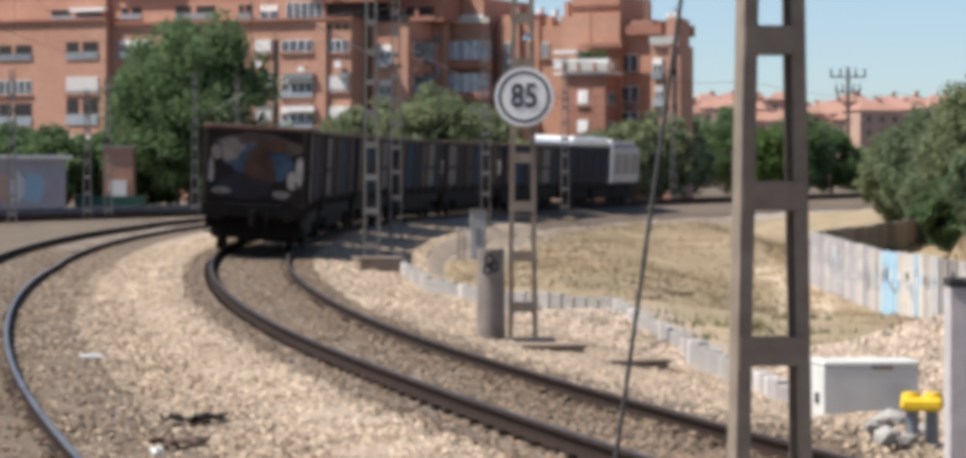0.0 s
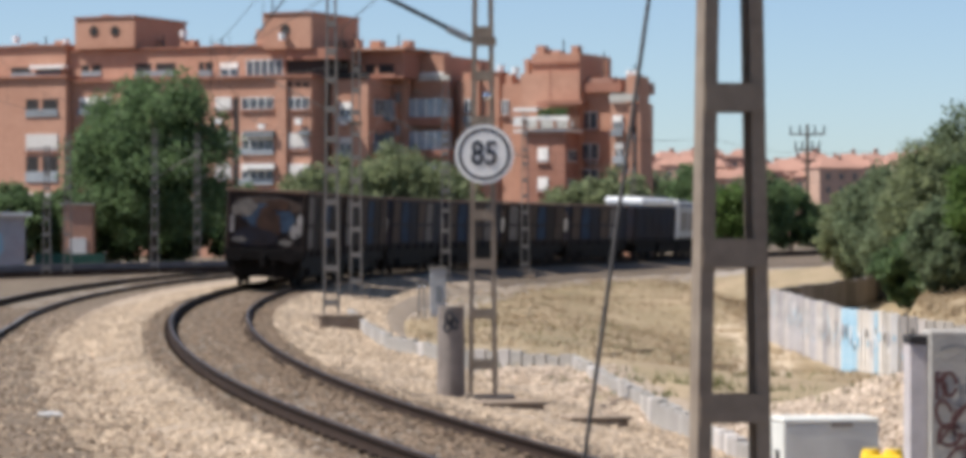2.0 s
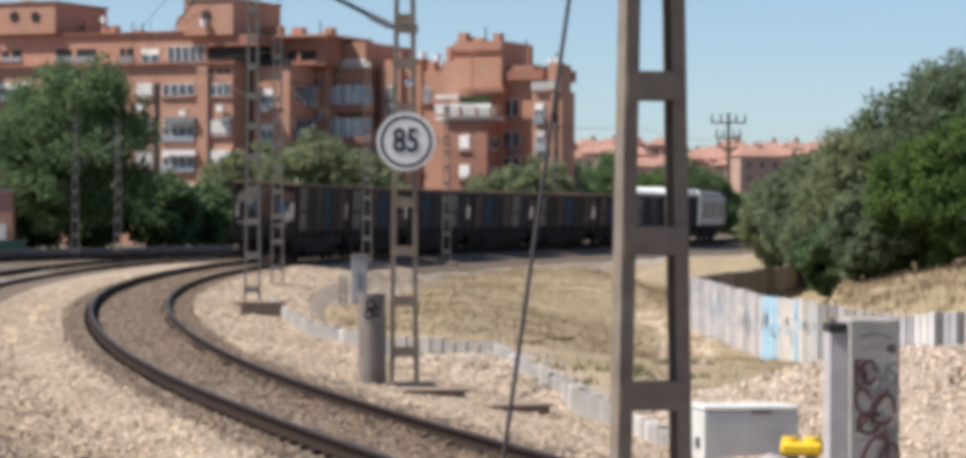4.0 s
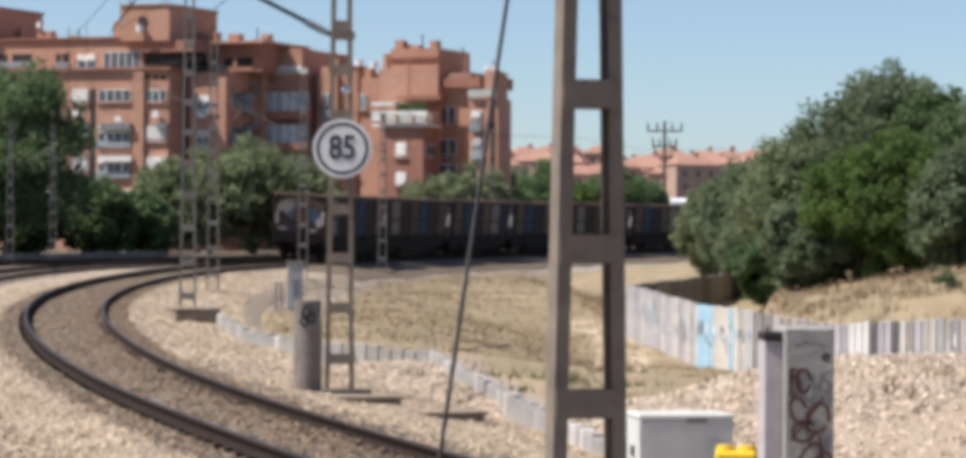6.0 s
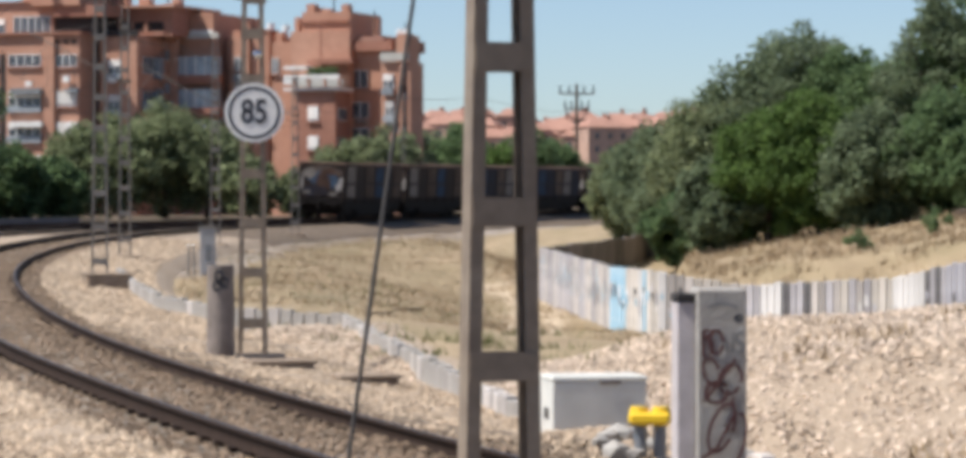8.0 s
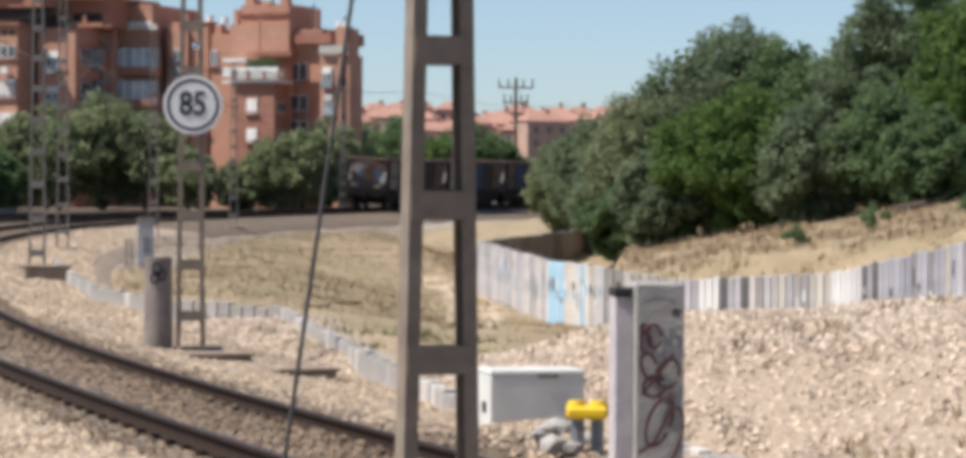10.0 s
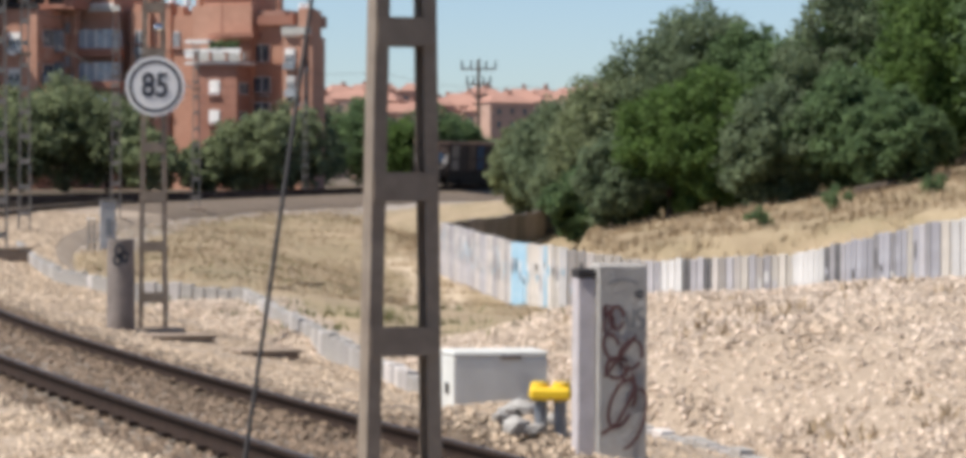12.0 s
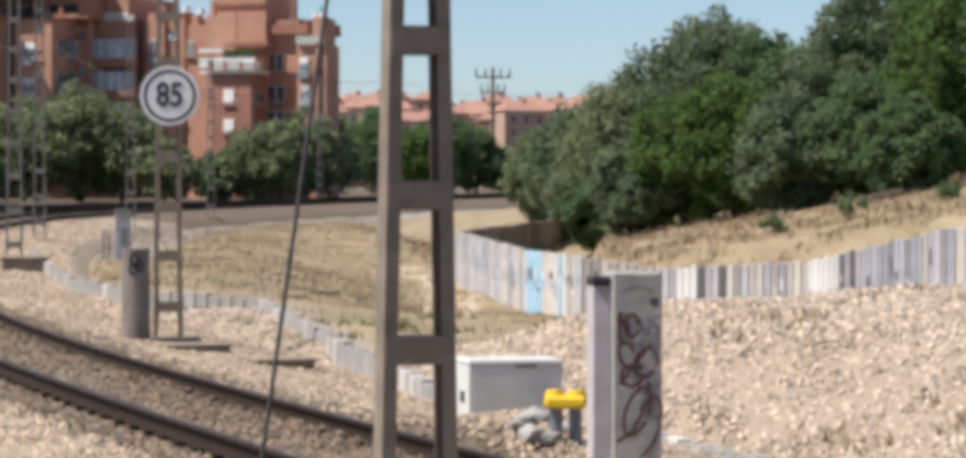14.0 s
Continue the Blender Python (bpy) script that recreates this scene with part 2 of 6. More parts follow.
def a_box(*a, **k):
    bm = bmesh.new()
    box(bm, *a, **k)
    return bm


def tube(bm, p, q, r0, r1=None, n=8):
    p, q = Vector(p), Vector(q)
    d = q - p
    m = Matrix.Translation((p + q) / 2) @ d.to_track_quat("Z", "Y").to_matrix().to_4x4()
    return bmesh.ops.create_cone(bm, cap_ends=True, segments=n, radius1=r0, radius2=r0 if r1 is None else r1, depth=d.length, matrix=m)["verts"]


def a_tube(*a, **k):
    bm = bmesh.new()
    tube(bm, *a, **k)
    return bm


def cord(bm, pts, r, n=5):
    """One unbroken round cord through the points."""
    rings = []
    for i, p in enumerate(pts):
        d = (pts[min(i + 1, len(pts) - 1)] - pts[max(i - 1, 0)]).normalized()
        u = d.cross(Vector((0, 0, 1))).normalized()
        v = u.cross(d)
        rings.append([bm.verts.new(p + (u * math.cos(k * math.tau / n) + v * math.sin(k * math.tau / n)) * r) for k in range(n)])
    for a, b in zip(rings, rings[1:]):
        for k in range(n):
            bm.faces.new((a[k], a[(k + 1) % n], b[(k + 1) % n], b[k]))


def sag(bm, p, q, drop, r=0.012, n=10):
    p, q = Vector(p), Vector(q)
    cord(bm, [p.lerp(q, i / n) - Vector((0, 0, drop * 4 * (i / n) * (1 - i / n))) for i in range(n + 1)], r)


# ---- the line of the railway ----
GAUGE, CANT = 1.74, 0.084
KNOTS = (-6, 20, 45, 70, 100, 150, 210, 330)
BENDS = (0.00272, 0.00264, 0.00441, 0.00317, 0.00468, 0.00242, 0.00173, 0.0026)
RISES = (0.004, 0.003, 0.341, 0.606, 0.832, 1.070, 1.434, 2.2)
LINE_S = np.arange(-60, 421, 1.0)
_k = np.interp(LINE_S, KNOTS, BENDS)
_h = np.concatenate([[0], np.cumsum((_k[1:] + _k[:-1]) / 2)])
_h += -0.2000 - np.interp(0, LINE_S, _h)
_x = np.concatenate([[0], np.cumsum(np.sin(_h[:-1]))])
_y = np.concatenate([[0], np.cumsum(np.cos(_h[:-1]))])
LINE_X, LINE_Y, LINE_H = _x + 0.6101 - np.interp(0, LINE_S, _x), _y + 29.2493 - np.interp(0, LINE_S, _y), _h
LINE_Z = np.interp(LINE_S, KNOTS, RISES)
LINE_Z = np.convolve(np.pad(LINE_Z, 10, "edge"), np.ones(21) / 21, "valid")


def spread(s):
    """How far the second track draws away from the first on the far side of the curve."""
    return np.interp(s, (45, 85, 130, 200), (0, 1.4, 3.8, 4.2))


def on_line(s, off=0.0):
    """Place and heading on the line at s metres, off metres to its left (as one looks away from the camera)."""
    x, y, z, h = (float(np.interp(s, LINE_S, a)) for a in (LINE_X, LINE_Y, LINE_Z, LINE_H))
    return x - math.cos(h) * off, y + math.sin(h) * off, z, h


def line_coords(x, y):
    """Nearest s and left offset of points (arrays)."""
    i = np.argmin((x[:, None] - LINE_X[None, ::4]) ** 2 + (y[:, None] - LINE_Y[None, ::4]) ** 2, axis=1) * 4
    off = -(x - LINE_X[i]) * np.cos(LINE_H[i]) + (y - LINE_Y[i]) * np.sin(LINE_H[i])
    return LINE_S[i], off, LINE_Z[i]


bed_o = [-5.3, -4.6, -4.0, -3.3, -2.9, -2.5, -2.2, -1.9, -1.6, -1.3, -0.9, -0.45, 0, 0.45, 0.9, 1.3, 1.6, 1.9, 2.3, 2.8, 3.3, 3.7, 4.0, 4.3, 4.7, 5.1, 5.53, 6.0, 6.4, 6.9, 7.3, 7.7, 8.1, 8.6, 9.3, 10.2, 11.5]
bed_z = [-1.15, -0.46, -0.4, -0.34, -0.3, -0.26, -0.22, -0.17, -0.15, -0.165, -0.17, -0.17, -0.16, -0.14, -0.12, -0.10, -0.10, -0.13, -0.2, -0.24, -0.26, -0.28, -0.30, -0.31, -0.33, -0.33, -0.33, -0.32, -0.30, -0.27, -0.27, -0.3, -0.36, -0.45, -0.58, -0.7, -0.95]


def smooth(v):
    v = np.clip(v, 0, 1)
    return v * v * (3 - 2 * v)


def ground_z(x, y):
    """Height of the ground (arrays or numbers)."""
    x, y = np.atleast_1d(np.asarray(x, float)), np.atleast_1d(np.asarray(y, float))
    s, off, lz = line_coords(x, y)
    right = -0.32 + 0.5 * smooth((y - 62) / 110) + 0.004 * np.clip(y - 170, 0, 400)
    right -= 1.15 * smooth((x - 2.5) / 7) * smooth((y - 47) / 30) * (1 - smooth((y - 98) / 40))
    bank = np.clip(-0.15 + (x - 15.5) * 0.185, -1.4, 4.5)
    wbank = smooth((x - 10.8) / 2.5) * smooth((y - (97 - 1.55 * np.clip(x - 8, 0, 20))) / 10) * (1 - smooth((y - 150) / 60))
    # the bank starts beside or behind the retaining wall
    wbank = wbank * np.maximum(smooth((x - 0.149 * y) / 0.9), smooth((y - 104.6 - (x - 11.2) * 3.3) / 0.8))
    right = right * (1 - wbank) + bank * wbank
    foot = np.interp(y, [20, 22.5, 26.8, 29, 31.6, 35, 46], [6.2, 5.95, 5.45, 5.1, 4.05, 3.6, 3.2])
    mound = smooth((x - foot) / 3.4) * smooth((y - 18) / 15) * (1 - smooth((y - 38) / 9)) * (0.85 + 0.05 * np.clip(x - 6, 0, 10))
    mound = mound - 0.14 * smooth((32 - y) / 4) * smooth((x - 4.4) / 1.0)
    right = right + mound
    left = lz - 0.62
    # the shoulder slopes down wide beyond the bend
    reach = 1.0 + 3.2 * smooth((s - 60) / 50)
    w = smooth((off + 4.3 + reach) / reach)
    z = right * (1 - w) + (lz - 0.75) * w
    w2 = smooth((off - 9.5) / 3)
    z = z * (1 - w2) + left * w2
    return z


def heap(x, y):
    """The little gravel heap round the equipment box."""
    return 0.3 * math.exp(-(((x - 3.75) / 0.95) ** 2 + ((y - 27.0) / 2.4) ** 2))


def gz(x, y):
    """The ground or the ballast, whichever is on top."""
    s, off, lz = line_coords(np.array([float(x)]), np.array([float(y)]))
    z = float(ground_z(x, y)[0])
    if -4.6 < off[0] < 11.5:
        z = max(z, float(lz[0] + np.interp(off[0], bed_o, bed_z)) + heap(x, y))
    return z


def wobble(x, y, f, a):
    return a * (np.sin(x * f * 1.3 + 1.7 * np.sin(y * f * 0.7)) * np.cos(y * f * 1.1 + 1.3 * np.sin(x * f * 0.9)))


gx = np.concatenate([np.linspace(-900, -60, 22)[:-1], np.linspace(-60, -14, 47)[:-1], np.linspace(-14, 34, 121)[:-1], np.linspace(34, 80, 40)[:-1], np.linspace(80, 900, 22)])
gy = np.concatenate([np.linspace(-120, 14, 30)[:-1], np.linspace(14, 130, 260)[:-1], np.linspace(130, 360, 130)[:-1], np.linspace(360, 3500, 26)])
GX, GY = np.meshgrid(gx, gy)
GZ = ground_z(GX.ravel(), GY.ravel()) + wobble(GX.ravel(), GY.ravel(), 0.8, 0.05) + wobble(GX.ravel(), GY.ravel(), 2.7, 0.02)
nx, ny = len(gx), len(gy)
ii = (np.arange(ny - 1)[:, None] * nx + np.arange(nx - 1)[None]).ravel()
me = bpy.data.meshes.new("ground")
me.from_pydata(np.c_[GX.ravel(), GY.ravel(), GZ].tolist(), [], np.c_[ii, ii + 1, ii + 1 + nx, ii + nx].tolist())
me.materials.append(M["earth"])
me.materials.append(M["ballast"])
me.materials.append(M["path"])
me.materials.append(M["brown_earth"])
me.materials.append(M["grey_gravel"])
cx, cy = GX.ravel()[ii], GY.ravel()[ii]
gravelly = (((cx > 1.2) & (cy < 44 + 0.6 * np.sin(cx * 2.1)) & (cy > 10)) | ((cx > -3) & (cx < 3.2) & (cy < 60))).astype(int)
RUTS = (((12.0, 114.2), (10.8, 113.2), (9.5, 110.0), (9.9, 106.0), (9.8, 100.5), (8.9, 91.0), (7.5, 77.8), (6.6, 70.0)), ((11.7, 106.8), (10.6, 96.0), (9.3, 85.5), (8.2, 77.0)))
for (ax, ay), (bx_, by_) in [seg for rut in RUTS for seg in zip(rut, rut[1:])]:
    q = np.clip(((cx - ax) * (bx_ - ax) + (cy - ay) * (by_ - ay)) / ((bx_ - ax) ** 2 + (by_ - ay) ** 2), 0, 1)
    near = np.hypot(cx - ax - q * (bx_ - ax), (cy - ay - q * (by_ - ay)) * 0.35) < 0.3 + 0.1 * np.sin(cy * 1.7)
    gravelly[near] = 2
_s, _off, _z = line_coords(cx, cy)
gravelly[(_off < -3) & (_off > -6.6 + 0.3 * np.sin(cy * 0.31)) & (cy > 92)] = 4
gravelly[_off > 7.0] = 3
me.polygons.foreach_set("material_index", gravelly.tolist())
me.polygons.foreach_set("use_smooth", [True] * len(me.polygons))
ground = tagged(new("ground", me), "dry sandy ground with sparse yellow grass and gravel", "ground", kind="structure")


# ---- ballast bed and tracks ----
def sweep(name, offs, zs, mats, s0, s1, ds, jitter=0.0, parent=None, cant_at=None, mat_of=None):
    ss = np.arange(s0, s1 + 1e-6, ds)
    V = []
    for s in ss:
        for o, z in zip(offs, zs):
            x, y, lz, h = on_line(s, o if o < 3 else o + float(spread(s)) if o < 15 else o - 9 * float(smooth((s - 80) / 130)))
            V.append((x, y, lz + z + (jitter * (noise.noise((x * 1.7, y * 1.7, 0)) + 0.6 * noise.noise((x * 5, y * 5, 3))) if jitter else 0) + (heap(x, y) if jitter and o < -1.8 else 0)))
    n = len(offs)
    Fc, mi = [], []
    for i in range(len(ss) - 1):
        for j in range(n - 1):
            a = i * n + j
            Fc.append((a, a + n, a + n + 1, a + 1))
            mi.append(mat_of[j] if mat_of else 0)
    me = bpy.data.meshes.new(name)
    me.from_pydata(V, [], Fc)
    for k in mats:
        me.materials.append(M[k])
    me.polygons.foreach_set("material_index", mi)
    me.polygons.foreach_set("use_smooth", [True] * len(Fc))
    ob = new(name, me)
    ob.parent = parent
    return ob


D2, Z2 = 5.53, -0.178
bed_m = [0 if (o < -1.9 or 1.5 < o < 2.9) else 2 if -0.5 < o < 0.4 else 1 for o in bed_o]
bed = sweep("ballast_bed", bed_o, bed_z, ["ballast", "dirty_ballast", "worn_ballast"], -45, 105, 0.5, 0.05, mat_of=bed_m)
bed_on = sweep("ballast_bed_beyond", bed_o, [-1.15, -0.66, -0.5, -0.36] + bed_z[4:], ["dirty_ballast"], 105, 400, 1.0, 0.05)
tagged(bed_on, "grey-brown ballast bed on the far side of the curve", "ballast", kind="structure")
tagged(bed, "pale limestone ballast bed under two curved tracks", "ballast", kind="structure")
bed_far = sweep("ballast_bed_far", [18.5, 19.6, 20.5, 22, 24, 26, 28, 29, 30.5], [-0.95, -0.6, -0.5, -0.5, -0.5, -0.5, -0.5, -0.6, -0.95], ["dirty_ballast"], -45, 400, 2.0, 0.04)
tagged(bed_far, "dark ballast bed of the far tracks", "ballast", kind="structure")

RAIL_O = (-0.036, -0.036, -0.012, -0.012, -0.075, -0.075, 0.075, 0.075, 0.012, 0.012, 0.036, 0.036, 0.03, -0.03, -0.036)
RAIL_Z = (-0.006, -0.04, -0.055, -0.14, -0.15, -0.165, -0.165, -0.15, -0.14, -0.055, -0.04, -0.006, 0.0, 0.0, -0.006)


def track(off, dz, s0, s1, ds, cant, label, head="rail_top"):
    t = empty("railway_track", 0, 0, 0, label=label, category="railway track", kind="structure")
    for side, c in ((GAUGE / 2, cant), (-GAUGE / 2, 0.0)):
        sweep("rail", [off + side + o for o in RAIL_O], [z + c + dz for z in RAIL_Z], ["rail_side", head], s0, s1, ds, parent=t, mat_of=[0] * 12 + [1, 0])
    return t


track_main = track(0, 0, -45, 400, 1.0, CANT, "curved broad-gauge railway track with rusty rails and shiny heads")
track_second = track(D2, Z2, -45, 400, 1.0, CANT, "second curved railway track with polished rail heads", "rail_bright")
track_third = track(22, -0.33, -45, 380, 3.0, 0.0, "far railway track of rusty rails in dark ballast")
track_fourth = track(26.5, -0.33, -45, 380, 3.0, 0.0, "farthest railway track of rusty rails in dark ballast")

def octas(pts, rad):
    """Rough little stones: eight-faced bodies at the points."""
    n = len(pts)
    base = np.array([[1, 0, 0], [-1, 0, 0], [0, 1, 0], [0, -1, 0], [0, 0, 1], [0, 0, -1]], float)
    rs = np.random.rand(n, 6, 1) * 0.6 + 0.6
    a, b = np.random.rand(n) * 6.28, np.random.rand(n) * 1.2
    ca, sa, cb, sb = np.cos(a), np.sin(a), np.cos(b), np.sin(b)
    R = np.stack([np.stack([ca, -sa * cb, sa * sb], -1), np.stack([sa, ca * cb, -ca * sb], -1), np.stack([0 * a, sb, cb], -1)], 1)
    V = np.einsum("nij,nkj->nki", R, base[None] * rs) * rad[:, None, None] + pts[:, None, :]
    fc = np.array([[0, 2, 4], [2, 1, 4], [1, 3, 4], [3, 0, 4], [2, 0, 5], [1, 2, 5], [3, 1, 5], [0, 3, 5]])
    Fc = (np.arange(n)[:, None, None] * 6 + fc[None]).reshape(-1, 3)
    return V.reshape(-1, 3), Fc


def stones(name, x, y, z, rad, label, mat="stone"):
    V, Fc = octas(np.c_[x, y, z], rad)
    me = bpy.data.meshes.new(name)
    me.from_pydata(V.tolist(), [], Fc.tolist())
    me.materials.append(M[mat])
    return tagged(new(name, me), label, "gravel", kind="stuff")


def scatter_bed(n, s0, s1, o0, o1):
    s, o = s0 + (s1 - s0) * np.random.rand(n) ** 1.4, np.random.uniform(o0, o1, n)
    x, y, lz, h = (np.interp(s, LINE_S, a) for a in (LINE_X, LINE_Y, LINE_Z, LINE_H))
    return x - np.cos(h) * o, y + np.sin(h) * o, lz + np.interp(o, bed_o, bed_z)


def gather(*lots):
    return [np.concatenate([p[i] for p in lots]) for i in range(3)]


def heaps(x, y):
    return 0.3 * np.exp(-(((x - 3.75) / 0.95) ** 2 + ((y - 27.0) / 2.4) ** 2))


bx, by, bz = gather(scatter_bed(21000, -8, 60, 1.4, 3.5), scatter_bed(11000, -8, 30, -4.4, -1.4), scatter_bed(2500, -8, 60, 3.4, 4.6))
stones("ballast_stones", bx, by, bz + heaps(bx, by), np.random.uniform(0.018, 0.045, len(bx)), "loose pale limestone ballast stones between the tracks", "ballast_stone")
bx, by, bz = gather(scatter_bed(12000, 24, 95, -4.4, -1.5), scatter_bed(9000, 30, 90, 1.5, 3.2))
stones("shoulder_stones", bx, by, bz, np.random.uniform(0.03, 0.075, len(bx)), "coarse pale ballast stones on the track shoulder", "ballast_stone")
bx, by, bz = gather(scatter_bed(20000, -8, 88, -1.5, 1.5), scatter_bed(10000, -8, 60, 2.5, 8.6))
stones("track_stones", bx, by, bz + 0.01, np.random.uniform(0.02, 0.05, len(bx)), "rust-stained brown ballast stones between the rails", "dirty_stone")
bx, by = np.random.uniform(-1.5, 3.3, 9000), np.random.uniform(34, 59, 9000)
stones("verge_stones", bx, by, ground_z(bx, by) + wobble(bx, by, 0.8, 0.05), np.random.uniform(0.015, 0.06, len(bx)), "pale rubble and gravel between track and kerb")
rx, ry = np.random.uniform(3.6, 13, 55000), 21 + 22 * np.random.rand(55000) ** 1.2
stones("mound_stones", rx, ry, ground_z(rx, ry) + wobble(rx, ry, 0.8, 0.05), 0.014 + 0.05 * np.random.rand(len(rx)) ** 2.4, "heaped pale crushed stone beside the track")


# ---- masts ----
def mast(x, y, z, height, w0, w1, depth, step, rz, mat, label, name="lattice_mast", first=None, shrink=0.25):
    """Two channel legs joined by flat battens, tapering upwards."""
    ob = empty(name, x, y, z, rz, label=label, category="mast", group="masts along the railway")
    t = 0.075 if mat == "galv" else 0.055
    for side in (-1, 1):
        bm = bmesh.new()
        a, b = side * w0 / 2, side * w1 / 2
        vs = []
        for zz, xo in ((-0.1, a), (height, b)):
            xi = xo - side * t
            xs = xo - side * 0.012
            # channel section, open to the inside
            ring = [(xo, -depth / 2), (xo, depth / 2), (xi, depth / 2), (xi, depth / 2 - 0.012), (xs, depth / 2 - 0.012), (xs, -depth / 2 + 0.012), (xi, -depth / 2 + 0.012), (xi, -depth / 2)]
            vs.append([bm.verts.new((px, py, zz)) for px, py in ring])
        n = 8
        for i in range(n):
            bm.faces.new((vs[0][i], vs[0][(i + 1) % n], vs[1][(i + 1) % n], vs[1][i]))
        bm.faces.new(vs[1])
        bmesh.ops.recalc_face_normals(bm, faces=bm.faces)
        part("leg", bm, mat, ob)
    zz = step * 0.55 if first is None else first
    bh = min(0.15, step * 0.2)
    while zz < height - 0.1:
        f = zz / height
        w = w0 + (w1 - w0) * f
        for yy in (-depth / 2 - 0.006, depth / 2 + 0.006):
            bm = a_box(-w / 2 + 0.012, w / 2 - 0.012, yy - 0.005, yy + 0.005, zz, zz + bh)
            part("batten", bm, mat, ob)
        zz += step * (1 - shrink * f)
    part("footing", a_box(-w0 * 1.1, w0 * 1.1, -0.45, 0.45, -0.6, 0.05, bevel=0.03), "footing", ob)
    return ob


near_mast = mast(1.492, 16.0, -0.35, 7.5, 0.452, 0.175, 0.16, 0.806, 12, "galv", "brown weathered steel lattice mast with flat battens between the tracks", first=0.668, shrink=0.0)
SX, SY = 0.6, 46.5
sign_mast = mast(SX, SY, gz(SX, SY) + 0.02, 8.3, 0.45, 0.26, 0.18, 0.78, 0, "galv", "rusty steel lattice mast that carries the speed sign")
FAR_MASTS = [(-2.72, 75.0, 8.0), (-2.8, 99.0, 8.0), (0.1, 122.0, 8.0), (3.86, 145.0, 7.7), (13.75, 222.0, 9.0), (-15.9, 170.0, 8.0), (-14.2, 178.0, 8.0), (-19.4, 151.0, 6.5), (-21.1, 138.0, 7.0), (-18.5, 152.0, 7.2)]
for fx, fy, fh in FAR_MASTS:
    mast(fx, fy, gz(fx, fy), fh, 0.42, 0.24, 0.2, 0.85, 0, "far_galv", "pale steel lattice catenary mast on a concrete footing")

# speed sign on its mast
sign = empty("speed_sign", SX + 0.02, SY - 0.16, 0, label="round white speed sign with a black ring and the number 85", category="sign")
sz = 3.395
R_SIGN = 0.445
bm = bmesh.new()
tube(bm, (0, 0.012, sz), (0, -0.012, sz), R_SIGN, n=48)
part("plate", bm, "sign_white", sign)
bm = bmesh.new()
for i in range(48):
    a0, a1 = i * math.tau / 48, (i + 1) * math.tau / 48
    ring = [bm.verts.new((r * math.cos(a), -0.016, sz + r * math.sin(a))) for r, a in ((0.345, a0), (0.39, a0), (0.39, a1), (0.345, a1))]
    bm.faces.new(ring)
bmesh.ops.remove_doubles(bm, verts=bm.verts, dist=1e-5)
bm.normal_update()
bmesh.ops.solidify(bm, geom=bm.faces, thickness=0.003)
part("ring", bm, "sign_black", sign)


def lettering(name, text, size, m, mat, parent, squeeze=1.0, bold=0.0):
    cu = bpy.data.curves.new(name, "FONT")
    cu.body, cu.size, cu.align_x, cu.align_y, cu.extrude, cu.offset = text, size, "CENTER", "CENTER", 0.003, bold
    tmp = bpy.data.objects.new(name, cu)
    scene.collection.objects.link(tmp)
    me = bpy.data.meshes.new_from_object(tmp.evaluated_get(bpy.context.evaluated_depsgraph_get()))
    bpy.data.objects.remove(tmp)
    me.transform(m @ Matrix.Diagonal((squeeze, 1, 1, 1)))
    me.materials.clear()
    me.materials.append(M[mat])
    ob = new(name, me)
    ob.parent = parent
    return ob


lettering("number", "85", 0.50, pose(0, -0.018, sz, 90, 0, 0), "sign_black", sign, 0.82, 0.011)
for dz in (-0.2, 0.2):
    part("bracket", a_box(-0.2, 0.2, 0.012, 0.07, sz + dz - 0.03, sz + dz + 0.03), "galv", sign)

# guy wire by the near mast
bm = bmesh.new()
P0, P1 = Vector((0.605, 14.0, 0.818)), Vector((0.963, 15.0, 2.962))
dv = P1 - P0
tube(bm, P0 - dv * 0.55, P0 + dv * 3.4, 0.011, n=8)
guy = part("guy_wire", bm, "wire")
tagged(guy, "dark braided steel guy wire slanting down to the ground", "cable")

# ---- trackside things on the right ----
bx0, by0 = 3.62, 29.2
cab = empty("equipment_box", bx0, by0, -0.08, 6, label="low pale grey concrete equipment box with a lid", category="equipment box")
part("body", a_box(-0.46, 0.46, -0.28, 0.28, -0.3, 0.43, bevel=0.012), "box_grey", cab)
part("lid", a_box(-0.465, 0.465, -0.285, 0.285, 0.432, 0.49, bevel=0.015), "box_grey", cab)
part("hinge", a_box(0.0, 0.2, -0.3, -0.286, 0.41, 0.45), "post_concrete", cab)
part("vent", a_box(-0.475, -0.461, -0.12, 0.02, 0.08, 0.18), "dark_gap", cab)

px, py = 3.925, 24.0
post = empty("concrete_cabinet", px, py, -0.45, 0, label="tall grey concrete trackside cabinet scrawled with graffiti", category="cabinet")
bm = bmesh.new()
box(bm, -0.155, 0.245, -0.16, 0.2, 0, 1.83, bevel=0.02)
part("body", bm, "concrete", post)
# left side carries the sunlight in a paler pinkish concrete
part("side_panel", a_box(-0.30, -0.157, -0.1, 0.2, 0, 1.72, bevel=0.01), "white_concrete", post)
part("cap", a_box(-0.31, -0.15, -0.12, 0.2, 1.722, 1.79, bevel=0.01), "dark_gap", post)

